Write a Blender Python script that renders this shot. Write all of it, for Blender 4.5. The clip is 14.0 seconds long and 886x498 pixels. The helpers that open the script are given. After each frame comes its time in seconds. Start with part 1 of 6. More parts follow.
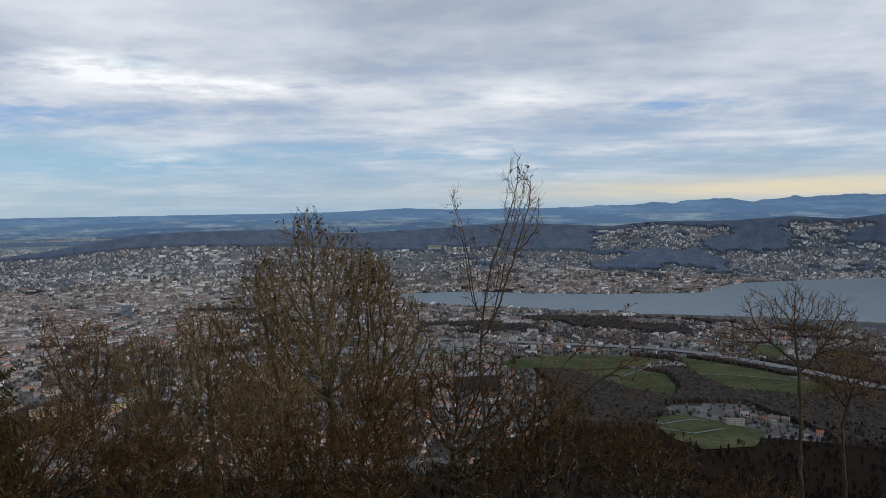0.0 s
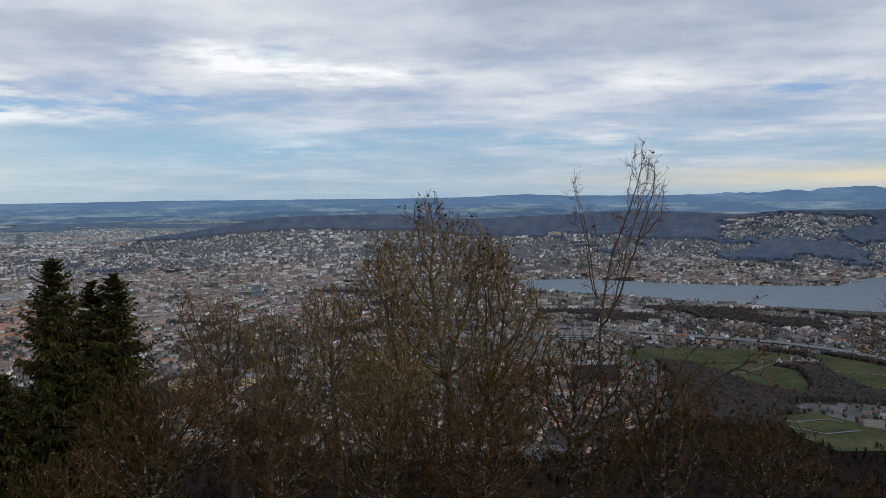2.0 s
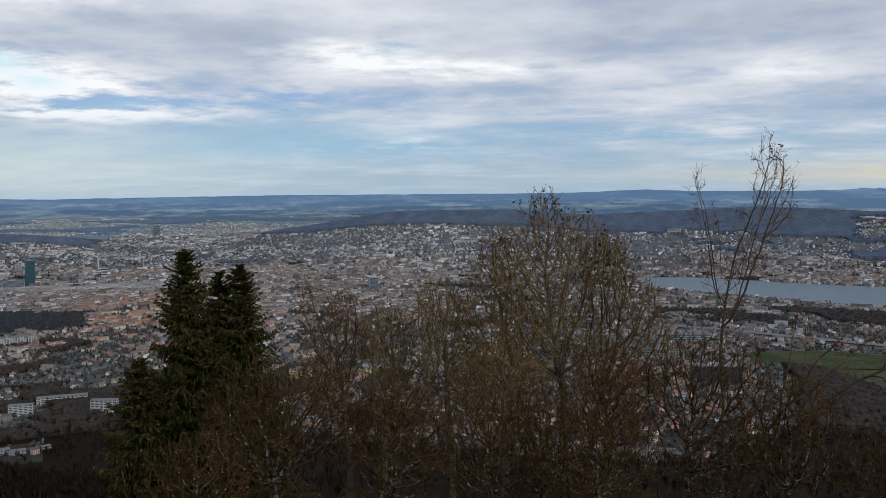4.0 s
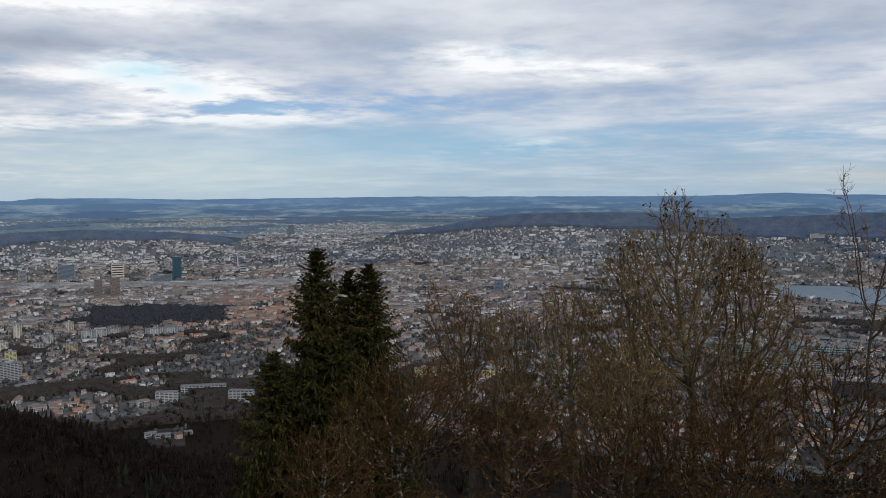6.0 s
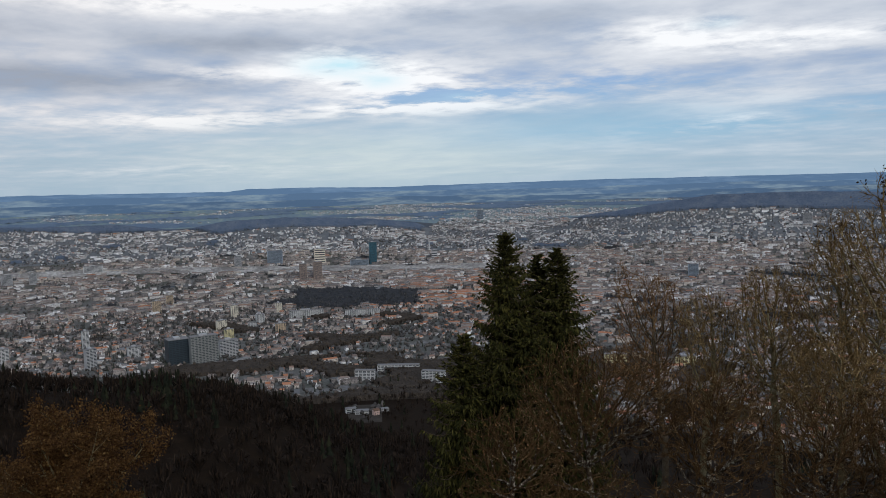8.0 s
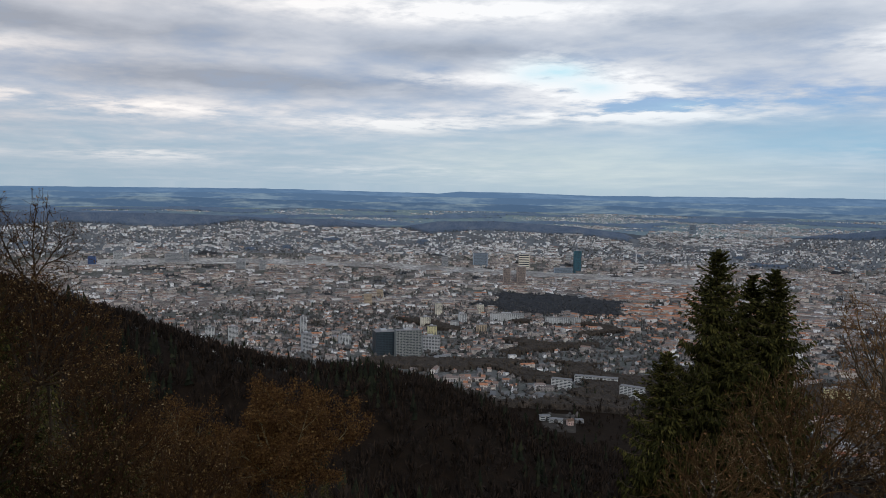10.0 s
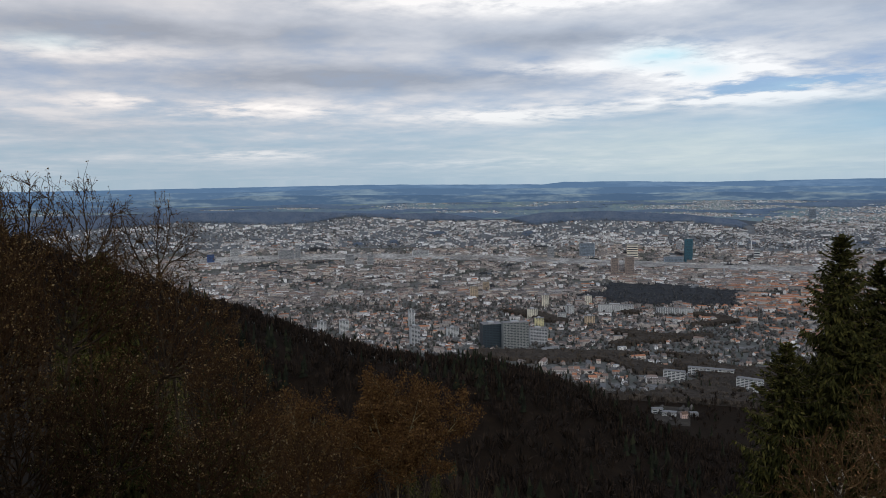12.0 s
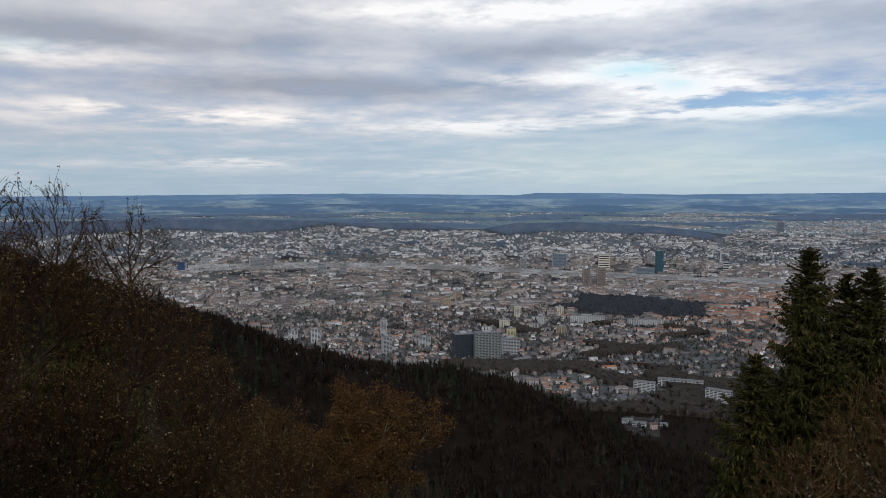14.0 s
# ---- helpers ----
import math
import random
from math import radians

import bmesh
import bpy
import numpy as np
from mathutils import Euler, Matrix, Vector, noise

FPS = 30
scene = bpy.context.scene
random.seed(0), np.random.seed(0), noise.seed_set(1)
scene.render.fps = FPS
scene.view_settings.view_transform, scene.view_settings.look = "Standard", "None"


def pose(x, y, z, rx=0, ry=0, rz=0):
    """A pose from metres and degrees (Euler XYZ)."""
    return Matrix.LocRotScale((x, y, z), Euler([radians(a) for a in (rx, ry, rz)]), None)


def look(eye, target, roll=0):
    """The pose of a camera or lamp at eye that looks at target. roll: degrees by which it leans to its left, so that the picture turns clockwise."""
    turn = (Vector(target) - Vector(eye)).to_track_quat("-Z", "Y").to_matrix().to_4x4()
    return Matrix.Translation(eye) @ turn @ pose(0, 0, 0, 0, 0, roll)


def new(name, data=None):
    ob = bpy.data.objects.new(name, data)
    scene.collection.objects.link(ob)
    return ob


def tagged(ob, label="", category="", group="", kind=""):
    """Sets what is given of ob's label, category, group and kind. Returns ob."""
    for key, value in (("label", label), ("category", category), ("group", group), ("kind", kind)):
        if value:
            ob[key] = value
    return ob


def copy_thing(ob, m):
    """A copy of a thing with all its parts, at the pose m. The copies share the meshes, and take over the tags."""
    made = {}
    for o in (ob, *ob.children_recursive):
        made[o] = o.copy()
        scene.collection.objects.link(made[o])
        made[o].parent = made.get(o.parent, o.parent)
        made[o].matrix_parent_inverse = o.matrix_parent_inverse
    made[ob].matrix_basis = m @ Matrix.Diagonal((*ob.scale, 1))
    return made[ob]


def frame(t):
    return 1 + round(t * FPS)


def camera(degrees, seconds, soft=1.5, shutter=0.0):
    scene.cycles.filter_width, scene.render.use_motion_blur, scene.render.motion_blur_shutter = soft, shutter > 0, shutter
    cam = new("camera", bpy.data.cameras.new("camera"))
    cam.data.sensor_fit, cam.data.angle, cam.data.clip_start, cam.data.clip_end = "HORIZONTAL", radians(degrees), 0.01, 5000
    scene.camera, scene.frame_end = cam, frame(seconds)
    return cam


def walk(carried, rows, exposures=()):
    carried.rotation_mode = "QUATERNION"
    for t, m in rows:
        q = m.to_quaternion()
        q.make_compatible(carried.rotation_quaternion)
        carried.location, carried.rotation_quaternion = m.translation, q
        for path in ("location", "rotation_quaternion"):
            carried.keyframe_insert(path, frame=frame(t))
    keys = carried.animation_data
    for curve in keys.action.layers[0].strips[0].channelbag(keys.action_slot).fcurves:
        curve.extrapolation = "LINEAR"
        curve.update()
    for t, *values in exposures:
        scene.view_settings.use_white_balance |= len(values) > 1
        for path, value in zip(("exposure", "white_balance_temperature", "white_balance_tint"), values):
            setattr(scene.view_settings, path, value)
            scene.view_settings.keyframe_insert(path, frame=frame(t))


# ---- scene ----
FOV = 57.01
EYE_Z = 460.0            # height of the look-out above the plain of the city
cam = camera(FOV, 14.0, 0.85)
ROWS = (
    (0.0, 0.00, -2.98, 0.94),
    (0.5, 2.25, -3.25, 0.92),
    (1.0, 3.83, -3.35, 0.69),
    (1.5, 6.15, -3.52, 0.61),
    (2.0, 8.40, -3.87, 0.53),
    (2.5, 11.82, -4.04, 0.66),
    (3.0, 12.99, -3.98, 0.45),
    (5.3, 23.25, -3.90, 0.51),
    (5.5, 24.11, -3.77, 0.42),
    (6.0, 25.31, -3.98, 0.14),
    (6.5, 27.46, -3.80, 0.41),
    (7.0, 30.80, -3.99, 0.66),
    (7.5, 35.30, -5.09, 0.89),
    (8.0, 38.39, -4.90, 1.52),
    (8.5, 42.05, -4.68, 1.15),
    (9.0, 46.38, -4.68, 1.02),
    (9.2, 47.90, -4.65, 0.48),
    (11.5, 58.64, -4.15, -0.14),
    (12.0, 60.20, -4.92, 0.81),
    (12.5, 62.66, -6.17, 1.10),
    (13.0, 60.09, -4.04, 0.89),
    (13.5, 60.95, -4.22, 0.59),
    (14.0, 58.35, -4.25, 0.12),
)  # seconds, bearing, tilt, roll
SWAY = {13.5: -0.06, 14.0: -0.045}      # the eye drifts back a little at the end
walk(cam, [(t, pose(0.05, -0.05 + SWAY.get(t, 0.0), EYE_Z, 90 + tilt, roll, yaw)) for t, yaw, tilt, roll in ROWS])

# ---------------------------------------------------------------- light
world = bpy.data.worlds.new("world")
scene.world = world
world.use_nodes = True
SUN_AZ, SUN_EL = -118.0, 28.0


def build_world():
    nt = world.node_tree
    nt.nodes.clear()
    n, l = nt.nodes.new, nt.links.new

    def math_(op, a, b=None, c=None):
        m = n("ShaderNodeMath")
        m.operation = op
        for i, v in enumerate((a, b, c)):
            if v is None:
                continue
            if isinstance(v, (int, float)):
                m.inputs[i].default_value = v
            else:
                l(v, m.inputs[i])
        return m.outputs[0]

    out, bg = n("ShaderNodeOutputWorld"), n("ShaderNodeBackground")
    l(bg.outputs[0], out.inputs[0])
    tc = n("ShaderNodeTexCoord")
    sep = n("ShaderNodeSeparateXYZ")
    l(tc.outputs["Generated"], sep.inputs[0])
    x, y, z = sep.outputs
    el = math_("DEGREES", math_("ARCSINE", z))
    az = math_("DEGREES", math_("ARCTAN2", math_("MULTIPLY", x, -1.0), y))

    # cloud deck: a flat layer seen in perspective
    depth = math_("ADD", math_("MAXIMUM", z, 0.0), 0.085)
    u = math_("DIVIDE", x, depth)
    v = math_("DIVIDE", y, depth)
    cmb = n("ShaderNodeCombineXYZ")
    l(u, cmb.inputs[0]), l(v, cmb.inputs[1])

    def fbm(scale, detail, rough, off, dist=0.0, sx=1.0, sy=1.0, rot=0.0):
        mp = n("ShaderNodeMapping")
        mp.inputs["Location"].default_value = off
        mp.inputs["Rotation"].default_value = (0, 0, radians(rot))
        mp.inputs["Scale"].default_value = (sx, sy, 1)
        l(cmb.outputs[0], mp.inputs[0])
        t = n("ShaderNodeTexNoise")
        t.inputs["Scale"].default_value = scale
        t.inputs["Detail"].default_value = detail
        t.inputs["Roughness"].default_value = rough
        t.inputs["Distortion"].default_value = dist
        l(mp.outputs[0], t.inputs[0])
        return t.outputs[0]

    def ramp(fac, stops, mode="EASE"):
        r = n("ShaderNodeValToRGB")
        r.color_ramp.interpolation = mode
        e = r.color_ramp.elements
        while len(e) < len(stops):
            e.new(0.5)
        for k, (p, c) in zip(e, stops):
            k.position = p
            k.color = (*c, 1) if len(c) == 3 else c
        l(fac, r.inputs[0])
        return r.outputs[0]

    def mix(fac, a, b, mode="MIX"):
        m = n("ShaderNodeMix")
        m.data_type, m.blend_type = "RGBA", mode
        for i, val in ((0, fac), (6, a), (7, b)):
            if isinstance(val, (int, float)):
                m.inputs[i].default_value = val
            elif isinstance(val, tuple):
                m.inputs[i].default_value = (*val, 1)
            else:
                l(val, m.inputs[i])
        return m.outputs[2]

    def blob(a0, e0, wa, we):
        """A soft elongated opening round a bearing and a height, in degrees."""
        da = math_("DIVIDE", math_("SUBTRACT", az, a0), wa)
        de = math_("DIVIDE", math_("SUBTRACT", el, e0), we)
        d2 = math_("ADD", math_("MULTIPLY", da, da), math_("MULTIPLY", de, de))
        return math_("POWER", 2.718, math_("MULTIPLY", d2, -1.0))

    broad = fbm(0.75, 5, 0.55, (3.1, 1.7, 0), 0.15)
    fine = fbm(1.9, 10, 0.62, (7.3, 0.4, 0), 0.15)
    puff = fbm(4.2, 8, 0.56, (2.2, 8.1, 0), 0.1)
    wisps = fbm(1.1, 8, 0.6, (1.3, 5.4, 0), 0.1, 1.0, 1.4, 20)
    grain = math_("ADD", math_("ADD", math_("MULTIPLY", fine, 0.4), math_("MULTIPLY", puff, 0.2)), math_("MULTIPLY", wisps, 0.4))

    def sum_of(rows):
        total = 0.0
        for a0, e0, wa, we, amp in rows:
            total = math_("ADD", math_("MULTIPLY", blob(a0, e0, wa, we), amp), total)
        return total

    # the edges of openings and banks break up with the finer cloud structure
    edge = math_("MULTIPLY_ADD", math_("MULTIPLY_ADD", puff, 0.5, math_("MULTIPLY", fine, 0.5)), 8.5, -3.25)
    bright = math_("MULTIPLY", math_("MULTIPLY", sum_of(SKY_BRIGHT), 0.8), math_("MAXIMUM", edge, 0.0))
    gaps = math_("MULTIPLY", sum_of(SKY_GAPS), math_("MAXIMUM", math_("SUBTRACT", 1.75, edge), 0.0))
    banks = sum_of(SKY_BANKS)
    tone = math_("ADD", math_("MULTIPLY", broad, 0.62), math_("MULTIPLY", grain, 0.46))
    tone = math_("SUBTRACT", math_("ADD", tone, bright), math_("MULTIPLY", banks, 0.5))
    cloud = ramp(tone, SKY_TONES, "LINEAR")
    # blue between the clouds, deeper low down
    cover = math_("SUBTRACT", math_("MULTIPLY_ADD", grain, 2.2, math_("MULTIPLY_ADD", el, 0.05, math_("MULTIPLY_ADD", broad, 1.2, -1.16))), gaps)
    cover = math_("MINIMUM", math_("MAXIMUM", math_("ADD", cover, math_("MULTIPLY", bright, 1.5)), 0.12), 1.0)
    sky = n("ShaderNodeTexSky")
    sky.sky_type = "NISHITA"
    sky.sun_disc = False
    sky.sun_elevation, sky.sun_rotation = radians(SUN_EL), radians(-SUN_AZ)
    clear = ramp(math_("DIVIDE", el, 20.0), SKY_CLEAR, "LINEAR")
    clear = mix(0.12, clear, mix(1.0, sky.outputs[0], (0.10, 0.10, 0.10), "MULTIPLY"))
    colour = mix(cover, clear, cloud)
    # thin veil where the deck is open
    veil = math_("MINIMUM", math_("MULTIPLY", sum_of(SKY_HOLES), math_("MAXIMUM", math_("MULTIPLY_ADD", fine, 3.0, -0.7), 0.0)), 1.0)
    colour = mix(veil, colour, (0.56, 0.83, 0.95))
    # haze near the horizon
    hz = ramp(math_("DIVIDE", el, 20.0), HORIZON_FADE, "LINEAR")
    colour = mix(hz, colour, HORIZON_COLOUR)
    # clear yellow strip above the mountains
    warm = math_("MULTIPLY", blob(-27, 0.9, 22, 0.75), math_("MULTIPLY_ADD", wisps, 0.8, 0.5))
    warm = math_("MINIMUM", warm, 0.9)
    colour = mix(warm, colour, (0.80, 0.70, 0.50))
    # pale light under the cloud base over the gap in the hills
    glow = math_("MULTIPLY", blob(42, 1.6, 15, 2.2), math_("MULTIPLY_ADD", wisps, 0.9, 0.15))
    colour = mix(math_("MINIMUM", glow, 0.75), colour, (0.66, 0.75, 0.74))
    teal = math_("MULTIPLY", blob(27, 3.4, 13, 1.5), math_("MULTIPLY_ADD", fine, 1.0, 0.1))
    colour = mix(math_("MINIMUM", teal, 0.6), colour, (0.30, 0.52, 0.70))
    high = ramp(math_("DIVIDE", el, 90.0), ((0.24, (0, 0, 0)), (0.4, (0.8, 0.8, 0.8))), "LINEAR")
    colour = mix(high, colour, SKY_HIGH)
    # warmer light behind the clouds over the spur
    colour = mix(math_("MINIMUM", blob(85, 7, 26, 12), 0.9), colour, mix(1.0, colour, (1.09, 1.0, 0.93), "MULTIPLY"))
    l(colour, bg.inputs[0])
    bg.inputs[1].default_value = 1.0


# bearing, height, half widths (degrees), strength of the openings, gaps and thick banks of the cloud deck
SKY_BRIGHT = (
    (42.1, 6.9, 4.6, 1.2, 0.55), (45.7, 8.1, 3.0, 1.0, 0.40), (22.8, 9.4, 4.4, 0.8, 0.34), (15.9, 8.3, 6.7, 0.7, 0.34), (41.1, 4.9, 7.9, 0.4, 0.36),
    (52.8, 7.4, 4.0, 0.5, 0.22), (18.6, 3.4, 2.4, 0.4, 0.22), (53.2, 11.9, 11.9, 0.8, 0.5), (55.0, 4.3, 6.0, 0.45, 0.36), (72.6, 4.8, 5.2, 0.6, 0.26),
    (82.1, 5.3, 2.4, 0.4, 0.25), (84.6, 8.4, 6.0, 0.7, 0.18), (-5.9, 7.5, 3.4, 0.8, 0.16), (73.4, 1.8, 4.0, 0.3, 0.26), (55.1, 1.0, 7.9, 0.4, 0.16),
)
SKY_GAPS = (
    (39.2, 5.6, 4.0, 0.5, 0.7), (28.7, 6.1, 7.9, 0.9, 0.6), (20.9, 2.9, 4.4, 0.4, 0.5), (-16.1, 6.5, 3.6, 0.7, 0.6), (23.5, 2.8, 7.9, 0.7, 0.4),
    (36.5, 5.7, 4.0, 0.4, 0.6), (-1.9, 3.7, 6.0, 0.6, 0.4), (9.6, 3.8, 5.5, 0.5, 0.4),
)
SKY_HOLES = ((45.3, 8.0, 2.6, 0.7, 0.9), (42.6, 6.9, 1.6, 0.5, 0.6), (37.5, 5.7, 2.0, 0.3, 0.3), (85.5, 8.8, 2.5, 0.5, 0.35), (20.0, 9.6, 1.6, 0.4, 0.35))
SKY_BANKS = (
    (65.7, 6.8, 13.1, 1.0, 0.40), (80.5, 9.8, 13.9, 1.0, 0.34), (85.9, 3.6, 8.7, 1.0, 0.22), (70.6, 7.2, 7.1, 0.9, 0.20),
    (-16.0, 8.5, 12.0, 3.0, 0.16), (51.8, 9.3, 6.3, 0.8, 0.36), (32.6, 11.0, 6.3, 0.9, 0.12), (7.0, 9.6, 7.9, 1.6, 0.10),
)
SKY_TONES = ((0.36, (0.33, 0.385, 0.48)), (0.50, (0.50, 0.56, 0.66)), (0.62, (0.68, 0.72, 0.79)), (0.85, (0.95, 0.97, 1.0)))
SKY_CLEAR = ((0.0, (0.31, 0.50, 0.66)), (0.15, (0.27, 0.49, 0.71)), (0.35, (0.25, 0.41, 0.71)), (0.6, (0.36, 0.50, 0.75)))
HORIZON_FADE = ((0.0, (0.75, 0.75, 0.75)), (0.08, (0.45, 0.45, 0.45)), (0.25, (0.0, 0.0, 0.0)))
SKY_HIGH = (0.36, 0.46, 0.66)
HORIZON_COLOUR = (0.36, 0.49, 0.61)
build_world()
sun_data = bpy.data.lights.new("sun", "SUN")
sun_data.energy, sun_data.angle, sun_data.color = 1.3, radians(20), (1.0, 0.98, 0.95)
sun = new("sun", sun_data)
sun.matrix_world = look((-math.sin(radians(SUN_AZ)) * 100, math.cos(radians(SUN_AZ)) * 100, EYE_Z + 53), (0, 0, EYE_Z))

# ---------------------------------------------------------------- materials


def material(name, stops, scale=1.0, rough=0.8, bump=0.0, bump_scale=None, by="noise", metal=0.0, detail=6, spread=1.0):
    """A node material: colours spread by noise at two scales, by island or by object."""
    m = bpy.data.materials.new(name)
    m.use_nodes = True
    nt = m.node_tree
    n, l = nt.nodes.new, nt.links.new
    b = nt.nodes["Principled BSDF"]
    b.inputs["Roughness"].default_value = rough
    b.inputs["Metallic"].default_value = metal
    b.inputs["Specular IOR Level"].default_value = 0.04 if rough >= 0.85 else 0.35
    tc = n("ShaderNodeTexCoord")
    big, small = n("ShaderNodeTexNoise"), n("ShaderNodeTexNoise")
    for t, s in ((big, scale), (small, scale * 7.3)):
        t.inputs["Scale"].default_value = s
        t.inputs["Detail"].default_value = detail
        l(tc.outputs["Object"], t.inputs[0])
    add = n("ShaderNodeMath")
    add.operation = "MULTIPLY_ADD"
    l(small.outputs[0], add.inputs[0])
    add.inputs[1].default_value = 0.5
    half = n("ShaderNodeMath")
    half.operation = "MULTIPLY"
    l(big.outputs[0], half.inputs[0])
    half.inputs[1].default_value = 0.5
    l(half.outputs[0], add.inputs[2])
    fac = add.outputs[0]
    if by != "noise":
        src = n("ShaderNodeNewGeometry").outputs["Random Per Island"] if by == "island" else n("ShaderNodeObjectInfo").outputs["Random"]
        k = n("ShaderNodeMath")
        k.operation = "MULTIPLY_ADD"
        l(fac, k.inputs[0])
        k.inputs[1].default_value = 0.3
        j = n("ShaderNodeMath")
        j.operation = "MULTIPLY_ADD"
        l(src, j.inputs[0])
        j.inputs[1].default_value, j.inputs[2].default_value = 0.98, -0.14
        l(j.outputs[0], k.inputs[2])
        fac = k.outputs[0]
    r = n("ShaderNodeValToRGB")
    e = r.color_ramp.elements
    while len(e) < len(stops):
        e.new(0.5)
    for k, (p, c) in zip(e, stops):
        k.position, k.color = p, (*c, 1)
    l(fac, r.inputs[0])
    l(r.outputs[0], b.inputs["Base Color"])
    if bump:
        bp, bn = n("ShaderNodeBump"), n("ShaderNodeTexNoise")
        bn.inputs["Scale"].default_value = bump_scale or scale * 12
        bn.inputs["Detail"].default_value = 5
        l(tc.outputs["Object"], bn.inputs[0])
        l(bn.outputs[0], bp.inputs["Height"])
        bp.inputs["Strength"].default_value = bump
        l(bp.outputs[0], b.inputs["Normal"])
    return m


def with_windows(m, du=3.0, dv=3.0, u0=0.3, u1=0.72, v0=0.3, v1=0.78, glass=(0.03, 0.035, 0.045)):
    """Rows of far windows on a wall, along its own metres."""
    nt = m.node_tree
    n, l = nt.nodes.new, nt.links.new
    b = nt.nodes["Principled BSDF"]
    uv = n("ShaderNodeUVMap")
    sp = n("ShaderNodeSeparateXYZ")
    l(uv.outputs[0], sp.inputs[0])

    def op(o, a, c, d=None):
        k = n("ShaderNodeMath")
        k.operation = o
        for i, v in enumerate((a, c, d)):
            if v is None:
                continue
            if isinstance(v, (int, float)):
                k.inputs[i].default_value = v
            else:
                l(v, k.inputs[i])
        return k.outputs[0]

    masks = []
    for src, d, a0, a1 in ((sp.outputs[0], du, u0, u1), (sp.outputs[1], dv, v0, v1)):
        fr = op("FRACT", op("DIVIDE", src, d), None)
        masks += [op("GREATER_THAN", fr, a0), op("LESS_THAN", fr, a1)]
    f = op("MULTIPLY", op("MULTIPLY", masks[0], masks[1]), op("MULTIPLY", masks[2], masks[3]))
    old = b.inputs["Base Color"].links[0].from_socket
    mx = n("ShaderNodeMix")
    mx.data_type = "RGBA"
    l(f, mx.inputs[0]), l(old, mx.inputs[6])
    mx.inputs[7].default_value = (*glass, 1)
    l(mx.outputs[2], b.inputs["Base Color"])
    rg = op("MULTIPLY_ADD", f, -0.6, 0.8)
    l(rg, b.inputs["Roughness"])
    return m


M = {}
# Paled base colour stands in for the veil of haze over the city.
M["ground"] = material("ground", ((0.34, (0.062, 0.066, 0.056)), (0.46, (0.088, 0.088, 0.074)), (0.54, (0.118, 0.112, 0.104)), (0.66, (0.19, 0.185, 0.18))), 0.02, 0.95)
M["meadow"] = material("meadow", ((0.38, (0.036, 0.043, 0.019)), (0.47, (0.050, 0.060, 0.025)), (0.54, (0.068, 0.071, 0.031)), (0.64, (0.100, 0.086, 0.047))), 0.012, 0.95)
M["asphalt"] = material("asphalt", ((0.35, (0.14, 0.14, 0.14)), (0.65, (0.21, 0.21, 0.205))), 0.05, 0.9)
M["ballast"] = material("ballast", ((0.38, (0.15, 0.138, 0.125)), (0.5, (0.25, 0.235, 0.215)), (0.62, (0.42, 0.40, 0.365))), 0.012, 0.9)
M["water"] = material("water", ((0.4, (0.150, 0.188, 0.205)), (0.6, (0.180, 0.218, 0.234))), 0.004, 0.35, 0.15, 0.6)
M["wall"] = with_windows(material("wall", ((0.0, (0.19, 0.175, 0.165)), (0.3, (0.30, 0.268, 0.245)), (0.5, (0.385, 0.34, 0.305)), (0.68, (0.47, 0.405, 0.34)), (0.86, (0.58, 0.555, 0.53)), (1.0, (0.84, 0.83, 0.82))), 0.02, 0.85, by="island"))
M["villa_wall"] = with_windows(material("villa_wall", ((0.0, (0.30, 0.29, 0.28)), (0.5, (0.52, 0.51, 0.49)), (1.0, (0.82, 0.82, 0.81))), 0.02, 0.85, by="island"))
M["roof"] = material("roof", ((0.0, (0.085, 0.078, 0.075)), (0.2, (0.13, 0.108, 0.098)), (0.4, (0.20, 0.135, 0.108)), (0.55, (0.165, 0.148, 0.138)), (0.75, (0.225, 0.15, 0.118)), (0.9, (0.20, 0.175, 0.16)), (1.0, (0.29, 0.28, 0.27))), 0.05, 0.9, by="island")
M["red_roof"] = material("red_roof", ((0.0, (0.15, 0.09, 0.065)), (0.4, (0.30, 0.135, 0.08)), (0.75, (0.36, 0.165, 0.095)), (1.0, (0.25, 0.155, 0.115))), 0.05, 0.9, by="island")
M["flat_roof"] = material("flat_roof", ((0.0, (0.10, 0.10, 0.10)), (0.6, (0.19, 0.185, 0.18)), (0.9, (0.28, 0.28, 0.275)), (1.0, (0.44, 0.44, 0.44))), 0.03, 0.88, by="island")
# Crowns paled too, for the low contrast that haze would give.
M["far_tree"] = material("far_tree", ((0.0, (0.050, 0.048, 0.046)), (0.5, (0.078, 0.071, 0.066)), (1.0, (0.118, 0.104, 0.092))), 0.05, 0.95, by="island")
M["wood"] = material("wood", ((0.0, (0.036, 0.042, 0.048)), (0.5, (0.054, 0.056, 0.060)), (1.0, (0.086, 0.080, 0.078))), 0.02, 0.95, by="island")
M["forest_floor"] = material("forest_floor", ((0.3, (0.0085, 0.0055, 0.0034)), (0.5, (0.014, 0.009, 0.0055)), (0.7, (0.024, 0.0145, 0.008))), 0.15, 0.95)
M["valley_floor"] = material("valley_floor", ((0.3, (0.030, 0.025, 0.021)), (0.5, (0.046, 0.039, 0.032)), (0.7, (0.068, 0.057, 0.045))), 0.03, 0.95)
# Painted haze: these far grounds are shifted towards pale blue.
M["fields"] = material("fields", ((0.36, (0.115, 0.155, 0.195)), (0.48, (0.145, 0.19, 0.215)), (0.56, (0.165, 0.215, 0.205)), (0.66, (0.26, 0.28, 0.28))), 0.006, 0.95)
